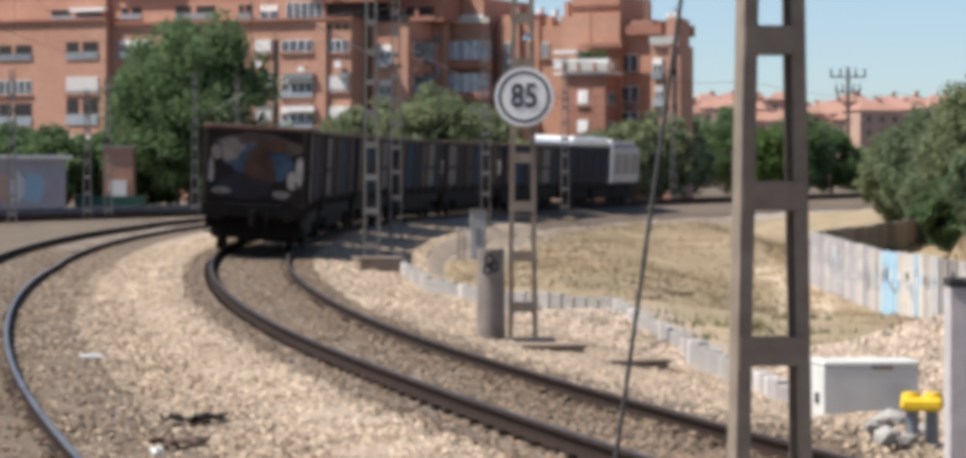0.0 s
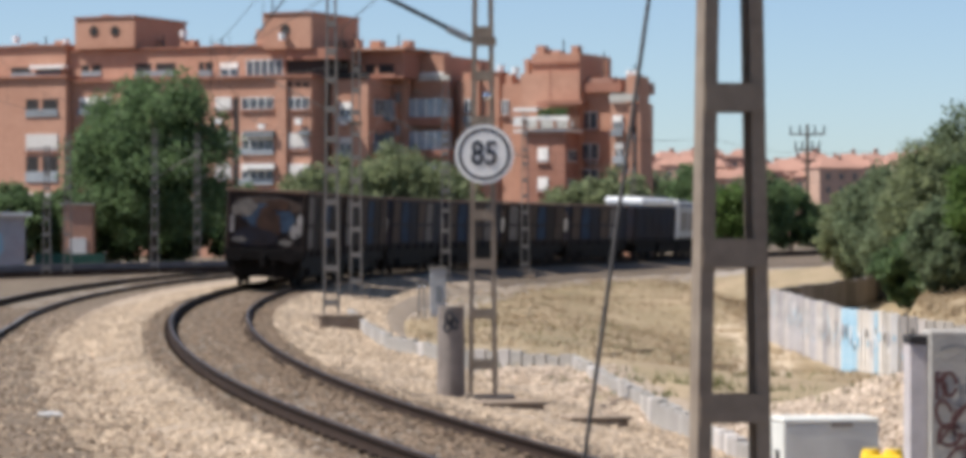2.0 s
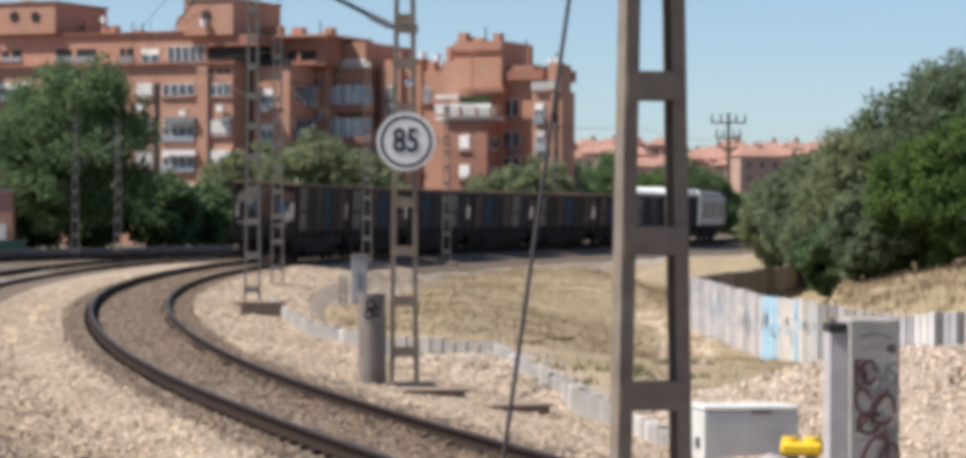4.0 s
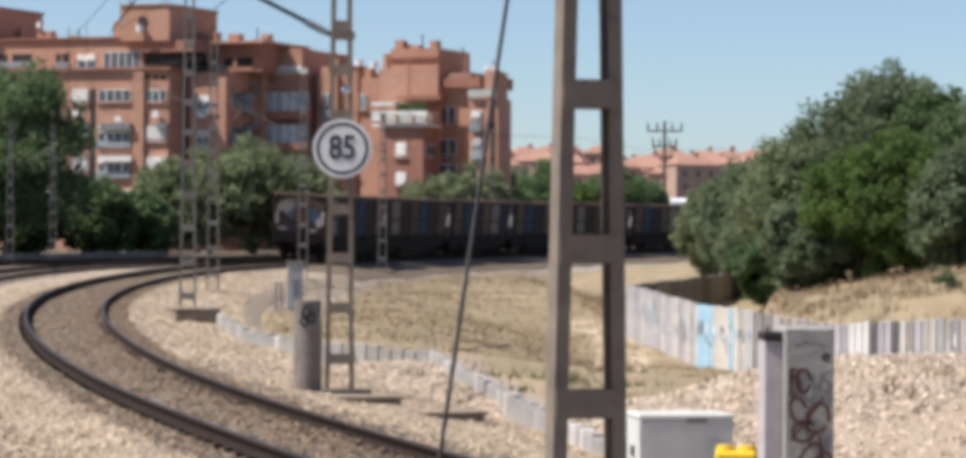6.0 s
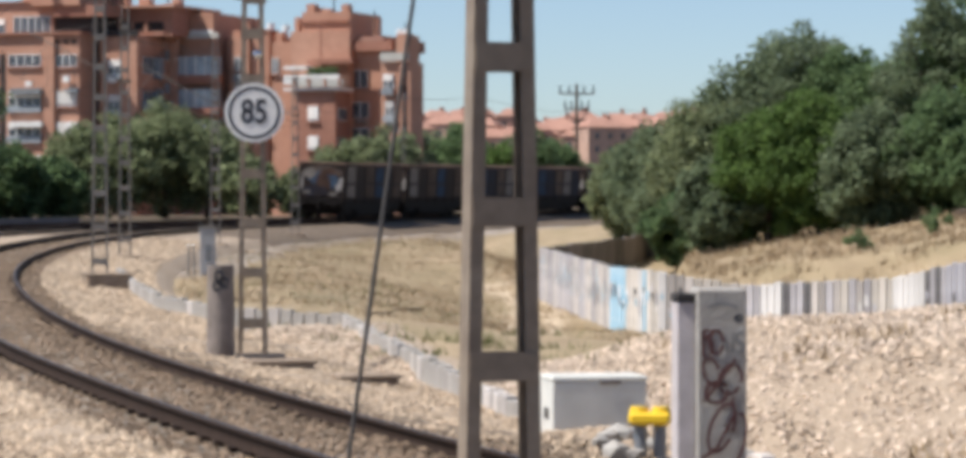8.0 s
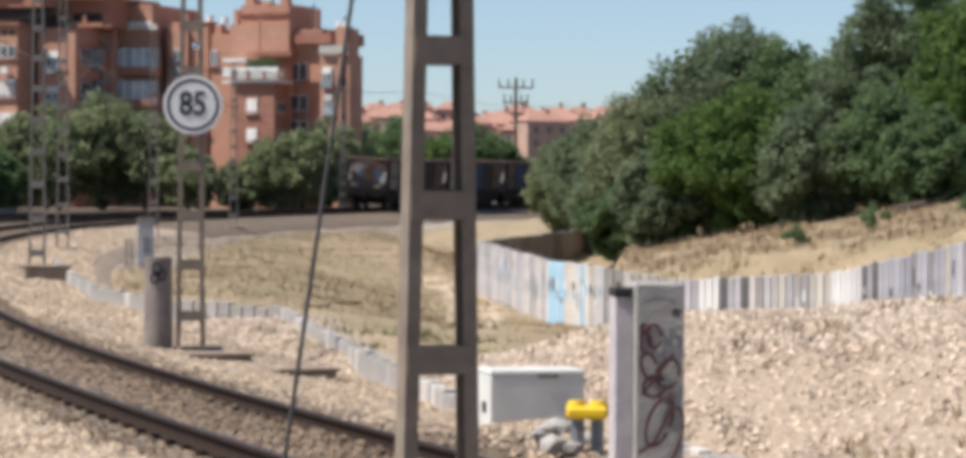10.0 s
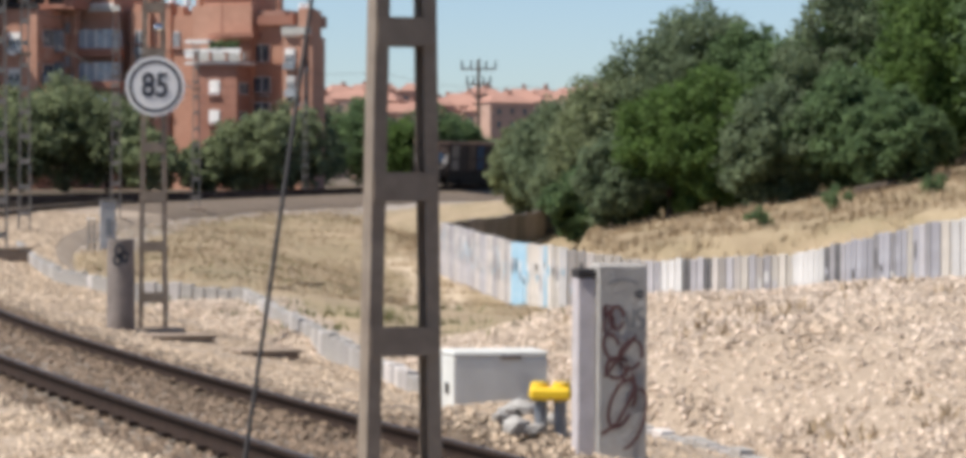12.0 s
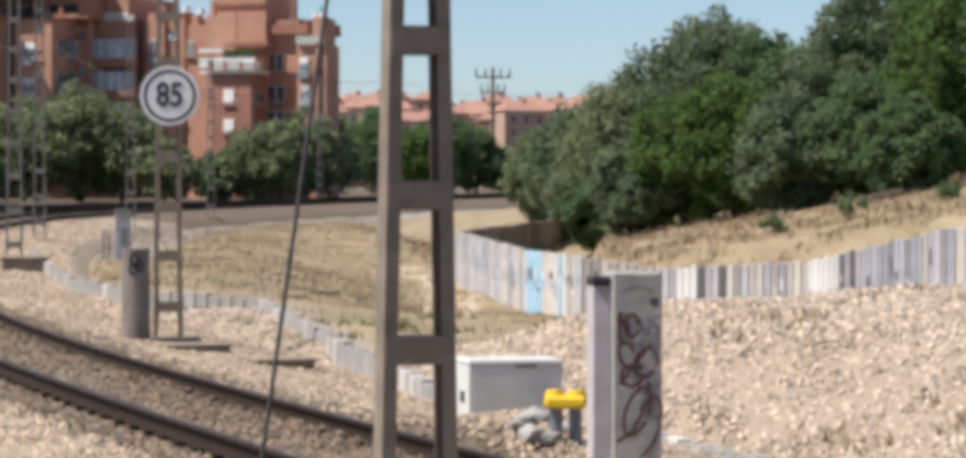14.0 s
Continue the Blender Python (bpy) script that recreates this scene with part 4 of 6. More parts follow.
def apartment():
    b = empty("apartment_building", -11.6, 260, 0.3, -25, label="orange brick apartment block with stepped roof terraces and white windows", category="building")
    part("wall", a_box(-48.70, -23.04, -1.00, 16.00, -1.00, 16.34), "brick", b)
    part("upper_wall", a_box(-50.32, -24.41, 1.20, 13.20, 16.47, 19.18), "brick", b)
    part("wall", a_box(-23.65, 0.52, 0.02, 16.02, -1.00, 15.90), "brick", b)
    part("upper_wall", a_box(-24.70, -2.84, 1.70, 12.70, 16.04, 18.65), "brick", b)
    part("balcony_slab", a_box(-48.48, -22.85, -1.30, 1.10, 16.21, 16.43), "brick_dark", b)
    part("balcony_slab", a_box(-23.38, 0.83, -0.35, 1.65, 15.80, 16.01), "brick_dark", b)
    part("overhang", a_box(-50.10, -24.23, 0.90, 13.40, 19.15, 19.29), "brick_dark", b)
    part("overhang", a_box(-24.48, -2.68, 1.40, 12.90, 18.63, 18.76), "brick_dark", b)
    # darker brick puts the shade of the recess into the wall colour
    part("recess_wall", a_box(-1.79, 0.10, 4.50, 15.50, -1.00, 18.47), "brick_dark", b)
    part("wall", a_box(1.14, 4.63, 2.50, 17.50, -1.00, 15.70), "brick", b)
    # near-black block paints the shade of the top floor terrace
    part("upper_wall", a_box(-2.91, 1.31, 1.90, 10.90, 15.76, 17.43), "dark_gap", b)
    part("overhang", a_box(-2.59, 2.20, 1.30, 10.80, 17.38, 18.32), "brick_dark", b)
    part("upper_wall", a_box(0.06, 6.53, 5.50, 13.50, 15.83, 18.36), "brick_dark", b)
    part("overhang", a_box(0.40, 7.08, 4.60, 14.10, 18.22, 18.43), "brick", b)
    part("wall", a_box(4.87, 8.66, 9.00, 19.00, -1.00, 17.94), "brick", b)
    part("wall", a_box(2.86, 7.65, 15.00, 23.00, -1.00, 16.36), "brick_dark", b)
    part("wall", a_box(9.71, 11.52, 10.00, 18.00, -1.00, 15.88), "brick", b)
    part("wall", a_box(10.87, 13.05, 11.50, 19.50, -1.00, 16.09), "brick", b)
    part("wall", a_box(13.96, 15.60, 9.50, 17.50, -1.00, 15.35), "brick", b)
    part("wall", a_box(16.27, 21.71, 8.00, 19.00, -1.00, 16.07), "brick", b)
    part("upper_wall", a_box(16.90, 21.30, 9.00, 16.00, 16.11, 17.78), "brick", b)
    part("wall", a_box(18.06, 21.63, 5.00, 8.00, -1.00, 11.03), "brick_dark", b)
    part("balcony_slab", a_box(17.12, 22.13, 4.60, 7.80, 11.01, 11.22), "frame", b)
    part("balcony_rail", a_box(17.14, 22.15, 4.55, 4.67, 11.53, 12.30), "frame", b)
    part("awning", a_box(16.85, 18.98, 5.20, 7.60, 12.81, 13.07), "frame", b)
    # darker brick paints the shade at the back of the balcony
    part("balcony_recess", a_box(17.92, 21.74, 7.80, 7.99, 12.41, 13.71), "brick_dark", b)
    part("wall", a_box(21.32, 24.09, 9.00, 18.00, -1.00, 14.53), "brick", b)
    part("upper_wall", a_box(20.90, 24.58, 10.00, 18.00, 14.57, 15.56), "brick_dark", b)
    part("wall", a_box(24.91, 27.52, 7.00, 10.00, -1.00, 13.35), "brick", b)
    part("upper_wall", a_box(26.12, 27.22, 7.50, 9.90, 13.36, 15.61), "brick", b)
    part("upper_wall", a_box(24.30, 25.73, 8.50, 13.50, 13.43, 14.36), "roof", b)
    part("chimney", a_box(17.08, 17.82, 9.50, 10.50, 15.71, 18.53), "brick", b)
    part("chimney", a_box(20.30, 20.92, 9.50, 10.50, 15.63, 18.44), "brick", b)
    part("chimney", a_box(16.08, 16.48, 9.30, 10.30, 15.72, 17.40), "brick", b)
    part("chimney", a_box(22.61, 22.95, 11.00, 12.00, 15.66, 17.32), "brick", b)
    part("chimney", a_box(4.48, 5.19, 9.50, 10.50, 15.99, 19.30), "brick", b)
    part("chimney", a_box(0.04, 0.52, 6.00, 7.00, 15.92, 19.21), "brick", b)
    part("chimney", a_box(0.99, 1.94, 6.00, 7.00, 15.90, 19.29), "brick", b)
    part("chimney", a_box(3.06, 4.07, 6.00, 7.00, 15.85, 19.12), "brick", b)
    part("chimney", a_box(-27.32, -26.55, 4.00, 5.00, 16.44, 19.85), "brick", b)
    part("chimney", a_box(-15.00, -13.63, 5.00, 6.00, 16.20, 19.61), "brick", b)
    part("chimney", a_box(-17.68, -16.74, 5.00, 6.00, 16.27, 19.64), "brick", b)
    part("chimney", a_box(-20.14, -19.76, 5.00, 6.00, 16.33, 19.50), "brick", b)
    part("chimney", a_box(-9.63, -9.14, 5.00, 6.00, 16.09, 18.99), "brick", b)
    part("chimney", a_box(-0.77, -0.06, 4.00, 5.00, 15.84, 19.22), "brick", b)
    part("chimney", a_box(10.48, 11.18, 11.00, 12.00, 14.87, 16.56), "brick", b)
    part("chimney", a_box(12.69, 13.10, 11.00, 12.00, 14.82, 16.41), "brick", b)
    part("chimney", a_box(-30.17, -29.52, 4.00, 5.00, 16.51, 19.71), "brick", b)
    part("stair_tower", a_box(-23.34, -17.32, 1.00, 10.00, 18.79, 21.54), "brick", b)
    part("coping", a_box(-23.31, -17.17, 0.85, 10.15, 21.47, 21.61), "brick_dark", b)
    part("stair_tower", a_box(-4.60, 0.01, 1.00, 10.00, 18.31, 21.34), "brick", b)
    part("coping", a_box(-4.58, 0.15, 0.85, 10.15, 21.28, 21.41), "brick_dark", b)
    part("tower_step", a_box(-5.86, -5.14, 2.00, 9.00, 18.45, 20.09), "brick", b)
    part("tower_step", a_box(-19.07, -17.72, 4.00, 10.00, 18.91, 20.59), "brick_dark", b)
    part("round_vent", a_tube((-21.39, 0.93, 20.33), (-21.39, 1.2, 20.33), 0.46, n=20), "dark_gap", b)
    part("round_vent", a_tube((-19.25, 0.93, 20.27), (-19.25, 1.2, 20.27), 0.46, n=20), "dark_gap", b)
    part("round_vent", a_tube((-2.47, 0.93, 19.94), (-2.47, 1.2, 19.94), 0.46, n=20), "dark_gap", b)
    part("round_vent", a_tube((-1.52, -0.06, 15.21), (-1.52, 0.2, 15.21), 0.2, n=14), "dark_gap", b)
    part("round_vent", a_tube((-0.70, -0.06, 15.19), (-0.70, 0.2, 15.19), 0.2, n=14), "dark_gap", b)
    part("round_vent", a_tube((0.00, -0.06, 15.17), (0.00, 0.2, 15.17), 0.2, n=14), "dark_gap", b)
    # flues in plain white, a painted glint in place of bright metal
    part("flue", a_tube((-30.70, 3, 19.68), (-30.70, 3, 20.28), 0.3, 0.34, n=14), "loco_white", b)
    part("flue", a_tube((-25.47, 3, 19.26), (-25.47, 3, 19.86), 0.3, 0.34, n=14), "loco_white", b)
    part("flue", a_tube((-14.69, 5, 19.84), (-14.69, 5, 20.44), 0.3, 0.34, n=14), "loco_white", b)
    part("flue", a_tube((7.39, 13, 16.10), (7.39, 13, 16.69), 0.3, 0.34, n=14), "loco_white", b)
    part("flue", a_tube((7.74, 13, 15.88), (7.74, 13, 16.47), 0.3, 0.34, n=14), "loco_white", b)
    part("flue", a_tube((15.63, 8.5, 16.12), (15.63, 8.5, 16.69), 0.3, 0.34, n=14), "loco_white", b)
    part("flue", a_tube((13.15, 11, 16.46), (13.15, 11, 17.04), 0.3, 0.34, n=14), "loco_white", b)
    part("flue", a_tube((25.86, 9, 15.65), (25.86, 9, 16.21), 0.3, 0.34, n=14), "loco_white", b)
    part("flue", a_tube((26.41, 9, 15.63), (26.41, 9, 16.20), 0.3, 0.34, n=14), "loco_white", b)
    part("flue", a_tube((-2.55, 0.6, 19.02), (-2.55, 0.6, 19.60), 0.3, 0.34, n=14), "loco_white", b)
    part("pilaster", a_box(-2.66, -1.72, -0.30, 0.01, -1.00, 15.60), "brick", b)
    # thin dark strip paints the shade of a recess; the wall is flat
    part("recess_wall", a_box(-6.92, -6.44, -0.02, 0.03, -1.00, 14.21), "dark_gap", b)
    window(b, -27.09, -23.80, -1.00, 12.82, 14.38, "open")
    window(b, -34.18, -30.68, -1.00, 12.83, 14.20, "open")
    window(b, -39.96, -36.53, -1.00, 12.93, 14.31, "half")
    window(b, -27.09, -23.80, -1.00, 9.85, 11.31, "blind")
    window(b, -34.18, -30.68, -1.00, 9.83, 11.09, "dark")
    window(b, -39.96, -36.53, -1.00, 9.90, 11.17, "half")
    window(b, -27.09, -23.80, -1.00, 7.10, 9.31, "open")
    window(b, -34.18, -30.68, -1.00, 7.05, 9.07, "open")
    window(b, -39.96, -36.53, -1.00, 7.10, 9.13, "half")
    window(b, -27.09, -23.80, -1.00, 4.56, 6.18, "blind")
    window(b, -34.18, -30.68, -1.00, 4.48, 5.90, "dark")
    window(b, -39.96, -36.53, -1.00, 4.51, 5.94, "half")
    window(b, -6.15, -3.06, 0.00, 13.12, 14.17, "dark")
    window(b, -1.64, 0.30, 0.00, 13.05, 14.09, "dark")
    window(b, -8.67, -7.11, 0.00, 13.08, 14.24, "blind")
    window(b, -13.10, -10.06, 0.00, 13.25, 14.31, "dark")
    window(b, -17.53, -14.76, 0.00, 13.34, 14.40, "dark")
    window(b, -22.22, -19.09, 0.00, 13.42, 14.49, "half")
    window(b, -6.15, -3.06, 0.00, 9.77, 11.13, "half")
    window(b, -1.64, 0.30, 0.00, 9.72, 11.07, "blind")
    window(b, -8.67, -7.11, 0.00, 9.71, 11.18, "blind")
    window(b, -13.10, -10.06, 0.00, 9.86, 11.24, "half")
    window(b, -17.53, -14.76, 0.00, 9.92, 11.31, "blind")
    window(b, -22.22, -19.09, 0.00, 9.98, 11.38, "half")
    window(b, -6.15, -3.06, 0.00, 7.20, 8.51, "half")
    window(b, -1.64, 0.30, 0.00, 7.17, 8.47, "blind")
    window(b, -8.67, -7.11, 0.00, 7.13, 8.55, "blind")
    window(b, -13.10, -10.06, 0.00, 7.27, 8.59, "half")
    window(b, -17.53, -14.76, 0.00, 7.31, 8.64, "blind")
    window(b, -22.22, -19.09, 0.00, 7.35, 8.69, "half")
    window(b, -6.15, -3.06, 0.00, 4.43, 5.69, "blind")
    window(b, -1.64, 0.30, 0.00, 4.41, 5.66, "half")
    window(b, -8.67, -7.11, 0.00, 4.34, 5.71, "blind")
    window(b, -13.10, -10.06, 0.00, 4.46, 5.73, "blind")
    window(b, -17.53, -14.76, 0.00, 4.48, 5.76, "half")
    window(b, -22.22, -19.09, 0.00, 4.50, 5.79, "half")
    window(b, -6.60, -3.07, 1.70, 15.99, 17.47, "glazed")
    window(b, -11.26, -9.93, 1.70, 16.17, 17.40, "open")
    window(b, -9.14, -7.38, 1.70, 16.12, 17.29, "half")
    window(b, -17.61, -13.59, 1.70, 16.29, 17.42, "open")
    window(b, -30.05, -24.92, 1.20, 16.48, 17.35, "open")
    window(b, -23.08, -21.06, 1.70, 16.44, 17.41, "open")
    window(b, -1.21, -0.02, 4.50, 12.59, 14.02, "dark")
    window(b, 1.94, 3.11, 2.50, 12.47, 13.72, "half")
    window(b, 2.73, 4.16, 9.20, 12.70, 13.98, "dark")
    window(b, 3.16, 4.97, 15.00, 13.66, 15.30, "dark")
    window(b, 5.57, 7.12, 15.00, 13.95, 15.25, "blind")
    window(b, 21.52, 22.92, 9.00, 11.33, 12.83, "dark")
    window(b, 25.39, 26.10, 7.00, 10.90, 12.33, "blind")
    window(b, 26.43, 27.19, 7.00, 10.38, 11.40, "open")
    window(b, -1.21, -0.02, 4.50, 9.63, 11.01, "dark")
    window(b, 1.94, 3.11, 2.50, 9.54, 10.74, "half")
    window(b, 2.73, 4.16, 9.20, 9.71, 10.94, "dark")
    window(b, 3.16, 4.97, 15.00, 10.62, 12.20, "dark")
    window(b, 5.57, 7.12, 15.00, 10.91, 12.16, "blind")
    window(b, 21.52, 22.92, 9.00, 8.43, 9.88, "dark")
    window(b, 25.39, 26.10, 7.00, 8.04, 9.42, "blind")
    window(b, 26.43, 27.19, 7.00, 7.52, 8.49, "open")
    window(b, -1.21, -0.02, 4.50, 6.62, 8.10, "dark")
    window(b, 1.94, 3.11, 2.50, 6.56, 7.87, "half")
    window(b, 2.73, 4.16, 9.20, 6.67, 8.00, "dark")
    window(b, 3.16, 4.97, 15.00, 7.52, 9.21, "dark")
    window(b, 5.57, 7.12, 15.00, 7.82, 9.18, "blind")
    window(b, 21.52, 22.92, 9.00, 5.48, 7.03, "dark")
    window(b, 25.39, 26.10, 7.00, 5.13, 6.61, "blind")
    window(b, 26.43, 27.19, 7.00, 4.61, 5.68, "open")
    window(b, 19.18, 20.13, 5.00, 8.47, 9.70, "blind")
    window(b, 19.18, 20.13, 5.00, 6.06, 7.24, "blind")
    window(b, 19.18, 20.13, 5.00, 3.75, 4.88, "blind")
    window(b, 11.19, 12.00, 11.50, 12.48, 13.81, "dark")
    window(b, 10.24, 10.94, 10.00, 12.60, 13.87, "half")
    part("side_awning", a_box(3.63, 5.22, 7.00, 9.20, 13.87, 14.72), "awning", b)
    part("side_awning", a_box(3.63, 5.22, 7.00, 9.20, 11.01, 11.86), "awning", b)
    part("side_awning", a_box(3.63, 5.22, 7.00, 9.20, 8.05, 8.90), "frame", b)
    part("side_awning", a_box(4.12, 5.78, 10.50, 12.70, 14.11, 15.07), "awning", b)
    part("side_awning", a_box(4.12, 5.78, 10.50, 12.70, 11.12, 11.97), "frame", b)
    part("side_awning", a_box(4.60, 5.91, 13.50, 15.70, 14.12, 14.99), "frame", b)
    part("side_awning", a_box(4.60, 5.91, 13.50, 15.70, 11.10, 11.96), "awning", b)
    part("side_awning", a_box(6.39, 7.70, 14.00, 16.20, 14.00, 14.76), "awning", b)
    part("terrace_rail", a_box(1.69, 4.84, 2.30, 2.45, 15.68, 16.20), "dark_gap", b)
    part("terrace_rail", a_box(4.99, 8.74, 8.70, 8.85, 15.80, 16.44), "frame", b)
    part("roof_chimney", a_box(9.78, 10.48, 10.50, 11.70, 14.86, 16.45), "brick", b)
    part("roof_chimney", a_box(14.06, 14.63, 10.00, 11.20, 14.75, 16.22), "brick", b)
    part("roof_chimney", a_box(17.49, 18.06, 10.00, 11.20, 15.72, 18.23), "brick", b)
    part("roof_chimney", a_box(18.29, 19.08, 10.00, 11.20, 15.70, 18.11), "brick", b)
    part("roof_chimney", a_box(20.98, 21.82, 11.00, 12.20, 14.65, 16.00), "brick", b)
    part("roof_chimney", a_box(25.75, 26.08, 9.00, 10.20, 14.46, 16.11), "brick", b)
    part("roof_chimney", a_box(5.66, 6.37, 10.00, 11.20, 15.99, 18.44), "brick", b)
    part("roof_chimney", a_box(6.84, 7.31, 10.00, 11.20, 15.96, 18.31), "brick", b)
    part("roof_chimney", a_box(-30.82, -30.30, 4.00, 5.20, 16.52, 19.62), "brick", b)
    part("roof_chimney", a_box(-23.06, -22.43, 5.00, 6.20, 16.40, 22.10), "brick", b)
    part("roof_chimney", a_box(-11.78, -11.16, 5.00, 6.20, 16.14, 19.16), "brick", b)
    part("antenna", a_tube((-28.23, 4, 18.01), (-28.23, 4, 20.22), 0.06, n=6), "wire", b)
    part("antenna", a_tube((-16.74, 5, 17.89), (-16.74, 5, 20.06), 0.06, n=6), "wire", b)
    part("antenna", a_tube((-10.85, 5, 17.53), (-10.85, 5, 19.68), 0.06, n=6), "wire", b)
    part("antenna", a_tube((-4.25, 2, 20.58), (-4.25, 2, 22.69), 0.06, n=6), "wire", b)
    part("antenna", a_tube((1.59, 6, 17.69), (1.59, 6, 19.81), 0.06, n=6), "wire", b)
    part("antenna", a_tube((4.37, 9, 17.68), (4.37, 9, 19.81), 0.06, n=6), "wire", b)
    part("antenna", a_tube((11.53, 11, 15.17), (11.53, 11, 17.29), 0.06, n=6), "wire", b)
    part("antenna", a_tube((19.42, 10, 16.94), (19.42, 10, 19.02), 0.06, n=6), "wire", b)
    part("antenna", a_tube((22.72, 11, 15.87), (22.72, 11, 17.95), 0.06, n=6), "wire", b)
    part("antenna", a_tube((26.30, 9, 14.66), (26.30, 9, 16.72), 0.06, n=6), "wire", b)
    side_window(b, 4.63, 3.60, 6.40, 12.57, 14.04, 0)
    side_window(b, 4.63, 7.60, 10.20, 12.72, 14.21, 0)
    side_window(b, 4.63, 11.40, 14.20, 12.87, 14.37, 0)
    side_window(b, 4.63, 15.00, 17.00, 13.00, 14.52, 0)
    side_window(b, 4.63, 3.60, 6.40, 9.70, 11.16, 1)
    side_window(b, 4.63, 7.60, 10.20, 9.81, 11.29, 1)
    side_window(b, 4.63, 11.40, 14.20, 9.91, 11.42, 1)
    side_window(b, 4.63, 15.00, 17.00, 10.01, 11.54, 1)
    side_window(b, 4.63, 3.60, 6.40, 6.83, 8.29, 0)
    side_window(b, 4.63, 7.60, 10.20, 6.90, 8.38, 0)
    side_window(b, 4.63, 11.40, 14.20, 6.96, 8.47, 0)
    side_window(b, 4.63, 15.00, 17.00, 7.03, 8.55, 0)
    side_window(b, 21.63, 5.6, 7.4, 8.52, 9.55, 0)
    side_window(b, 21.63, 5.6, 7.4, 6.11, 7.14, 0)
    side_window(b, 21.63, 5.6, 7.4, 3.76, 4.78, 0)
    part("balcony_screen", a_box(-1.41, 0.08, 4.20, 4.45, 12.39, 13.82), "awning", b)
    part("balcony_screen", a_box(-1.42, 0.07, 4.20, 4.45, 9.17, 10.76), "awning", b)
    part("balcony_screen", a_box(-1.42, 0.06, 4.20, 4.45, 6.32, 7.80), "awning", b)
    # recess balconies take the shade-darkened brick too
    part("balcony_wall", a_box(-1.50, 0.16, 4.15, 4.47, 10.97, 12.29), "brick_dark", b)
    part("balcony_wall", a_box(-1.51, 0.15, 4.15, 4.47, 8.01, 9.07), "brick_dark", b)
    # flat dark sheet painted as terrace shade
    part("terrace_recess", a_box(0.49, 5.61, 5.38, 5.48, 16.00, 17.01), "dark_gap", b)
    part("terrace_post", a_box(1.47, 1.71, 5.20, 5.36, 16.03, 17.04), "brick", b)
    part("terrace_post", a_box(2.71, 2.95, 5.20, 5.36, 16.00, 17.00), "brick", b)
    part("terrace_post", a_box(4.00, 4.24, 5.20, 5.36, 15.97, 16.97), "brick", b)
    part("terrace_parapet", a_box(0.62, 5.96, 4.90, 5.10, 15.82, 16.19), "brick_dark", b)
    part("buttress", a_box(4.67, 5.65, 7.60, 8.80, -1.00, 18.71), "brick", b)
    part("buttress_foot", a_box(4.55, 5.05, 7.00, 7.80, -1.00, 15.41), "brick", b)
    part("glazed_balcony", a_box(4.38, 5.26, 5.60, 6.40, 12.18, 14.03), "awning", b)
    part("glazed_balcony", a_box(4.37, 5.25, 5.60, 6.40, 10.08, 11.34), "awning", b)
    part("parapet", a_box(6.33, 9.37, 8.50, 8.68, 15.72, 16.20), "pale_render", b)
    part("pilaster", a_box(8.05, 9.20, 11.40, 12.40, -1.00, 15.84), "brick", b)
    part("stair_block", a_box(11.60, 13.26, 10.40, 11.90, -1.00, 16.39), "brick", b)
    part("coping", a_box(11.62, 13.42, 10.30, 12.00, 16.28, 16.49), "brick_dark", b)
    part("roof_chimney", a_box(10.56, 11.26, 10.60, 11.40, 15.69, 17.13), "brick", b)
    window(b, 10.20, 11.02, 9.95, 12.97, 14.13, "dark")
    window(b, 10.20, 11.02, 9.95, 11.49, 12.44, "dark")
    window(b, 13.90, 14.59, 9.45, 12.67, 13.98, "dark")
    part("eave", a_box(18.98, 22.55, 6.40, 8.00, 13.31, 13.67), "brick_dark", b)
    part("penthouse_band", a_box(16.83, 21.24, 8.80, 9.00, 16.87, 17.08), "brick_dark", b)
    part("wall_joint", a_box(18.99, 19.11, 7.97, 8.00, 13.77, 16.83), "brick_dark", b)
    part("parapet_lower", a_box(17.91, 22.58, 4.45, 4.55, 11.29, 11.96), "pale_render", b)
    part("parapet_post", a_box(18.05, 18.28, 4.38, 4.45, 11.28, 12.05), "brick_dark", b)
    part("parapet_post", a_box(19.39, 19.62, 4.38, 4.45, 11.25, 12.02), "brick_dark", b)
    part("parapet_post", a_box(20.84, 21.06, 4.38, 4.45, 11.23, 11.99), "brick_dark", b)
    part("parapet_post", a_box(22.17, 22.39, 4.38, 4.45, 11.21, 11.97), "brick_dark", b)
    window(b, 20.85, 23.20, 8.60, 8.76, 10.11, "dark")
    window(b, 20.84, 23.19, 8.60, 6.79, 7.98, "dark")
    part("tile_canopy", a_box(21.83, 25.34, 8.30, 8.90, 14.41, 15.23), "brick_dark", b)
    part("tile_canopy", a_box(21.77, 24.12, 9.40, 10.00, 15.20, 15.66), "tile_roof", b)
    part("tower_terrace", a_box(24.96, 27.43, 6.60, 7.00, 13.51, 14.12), "pale_render", b)
    part("tower_chimney", a_box(26.17, 27.28, 7.30, 8.50, 13.99, 15.73), "brick", b)
    window(b, 25.16, 25.99, 6.90, 11.13, 12.36, "half")
    window(b, 25.32, 26.10, 6.90, 8.87, 10.10, "half")
    part("tower_pilaster", a_box(26.63, 26.94, 6.75, 6.95, -1.00, 13.45), "brick", b)
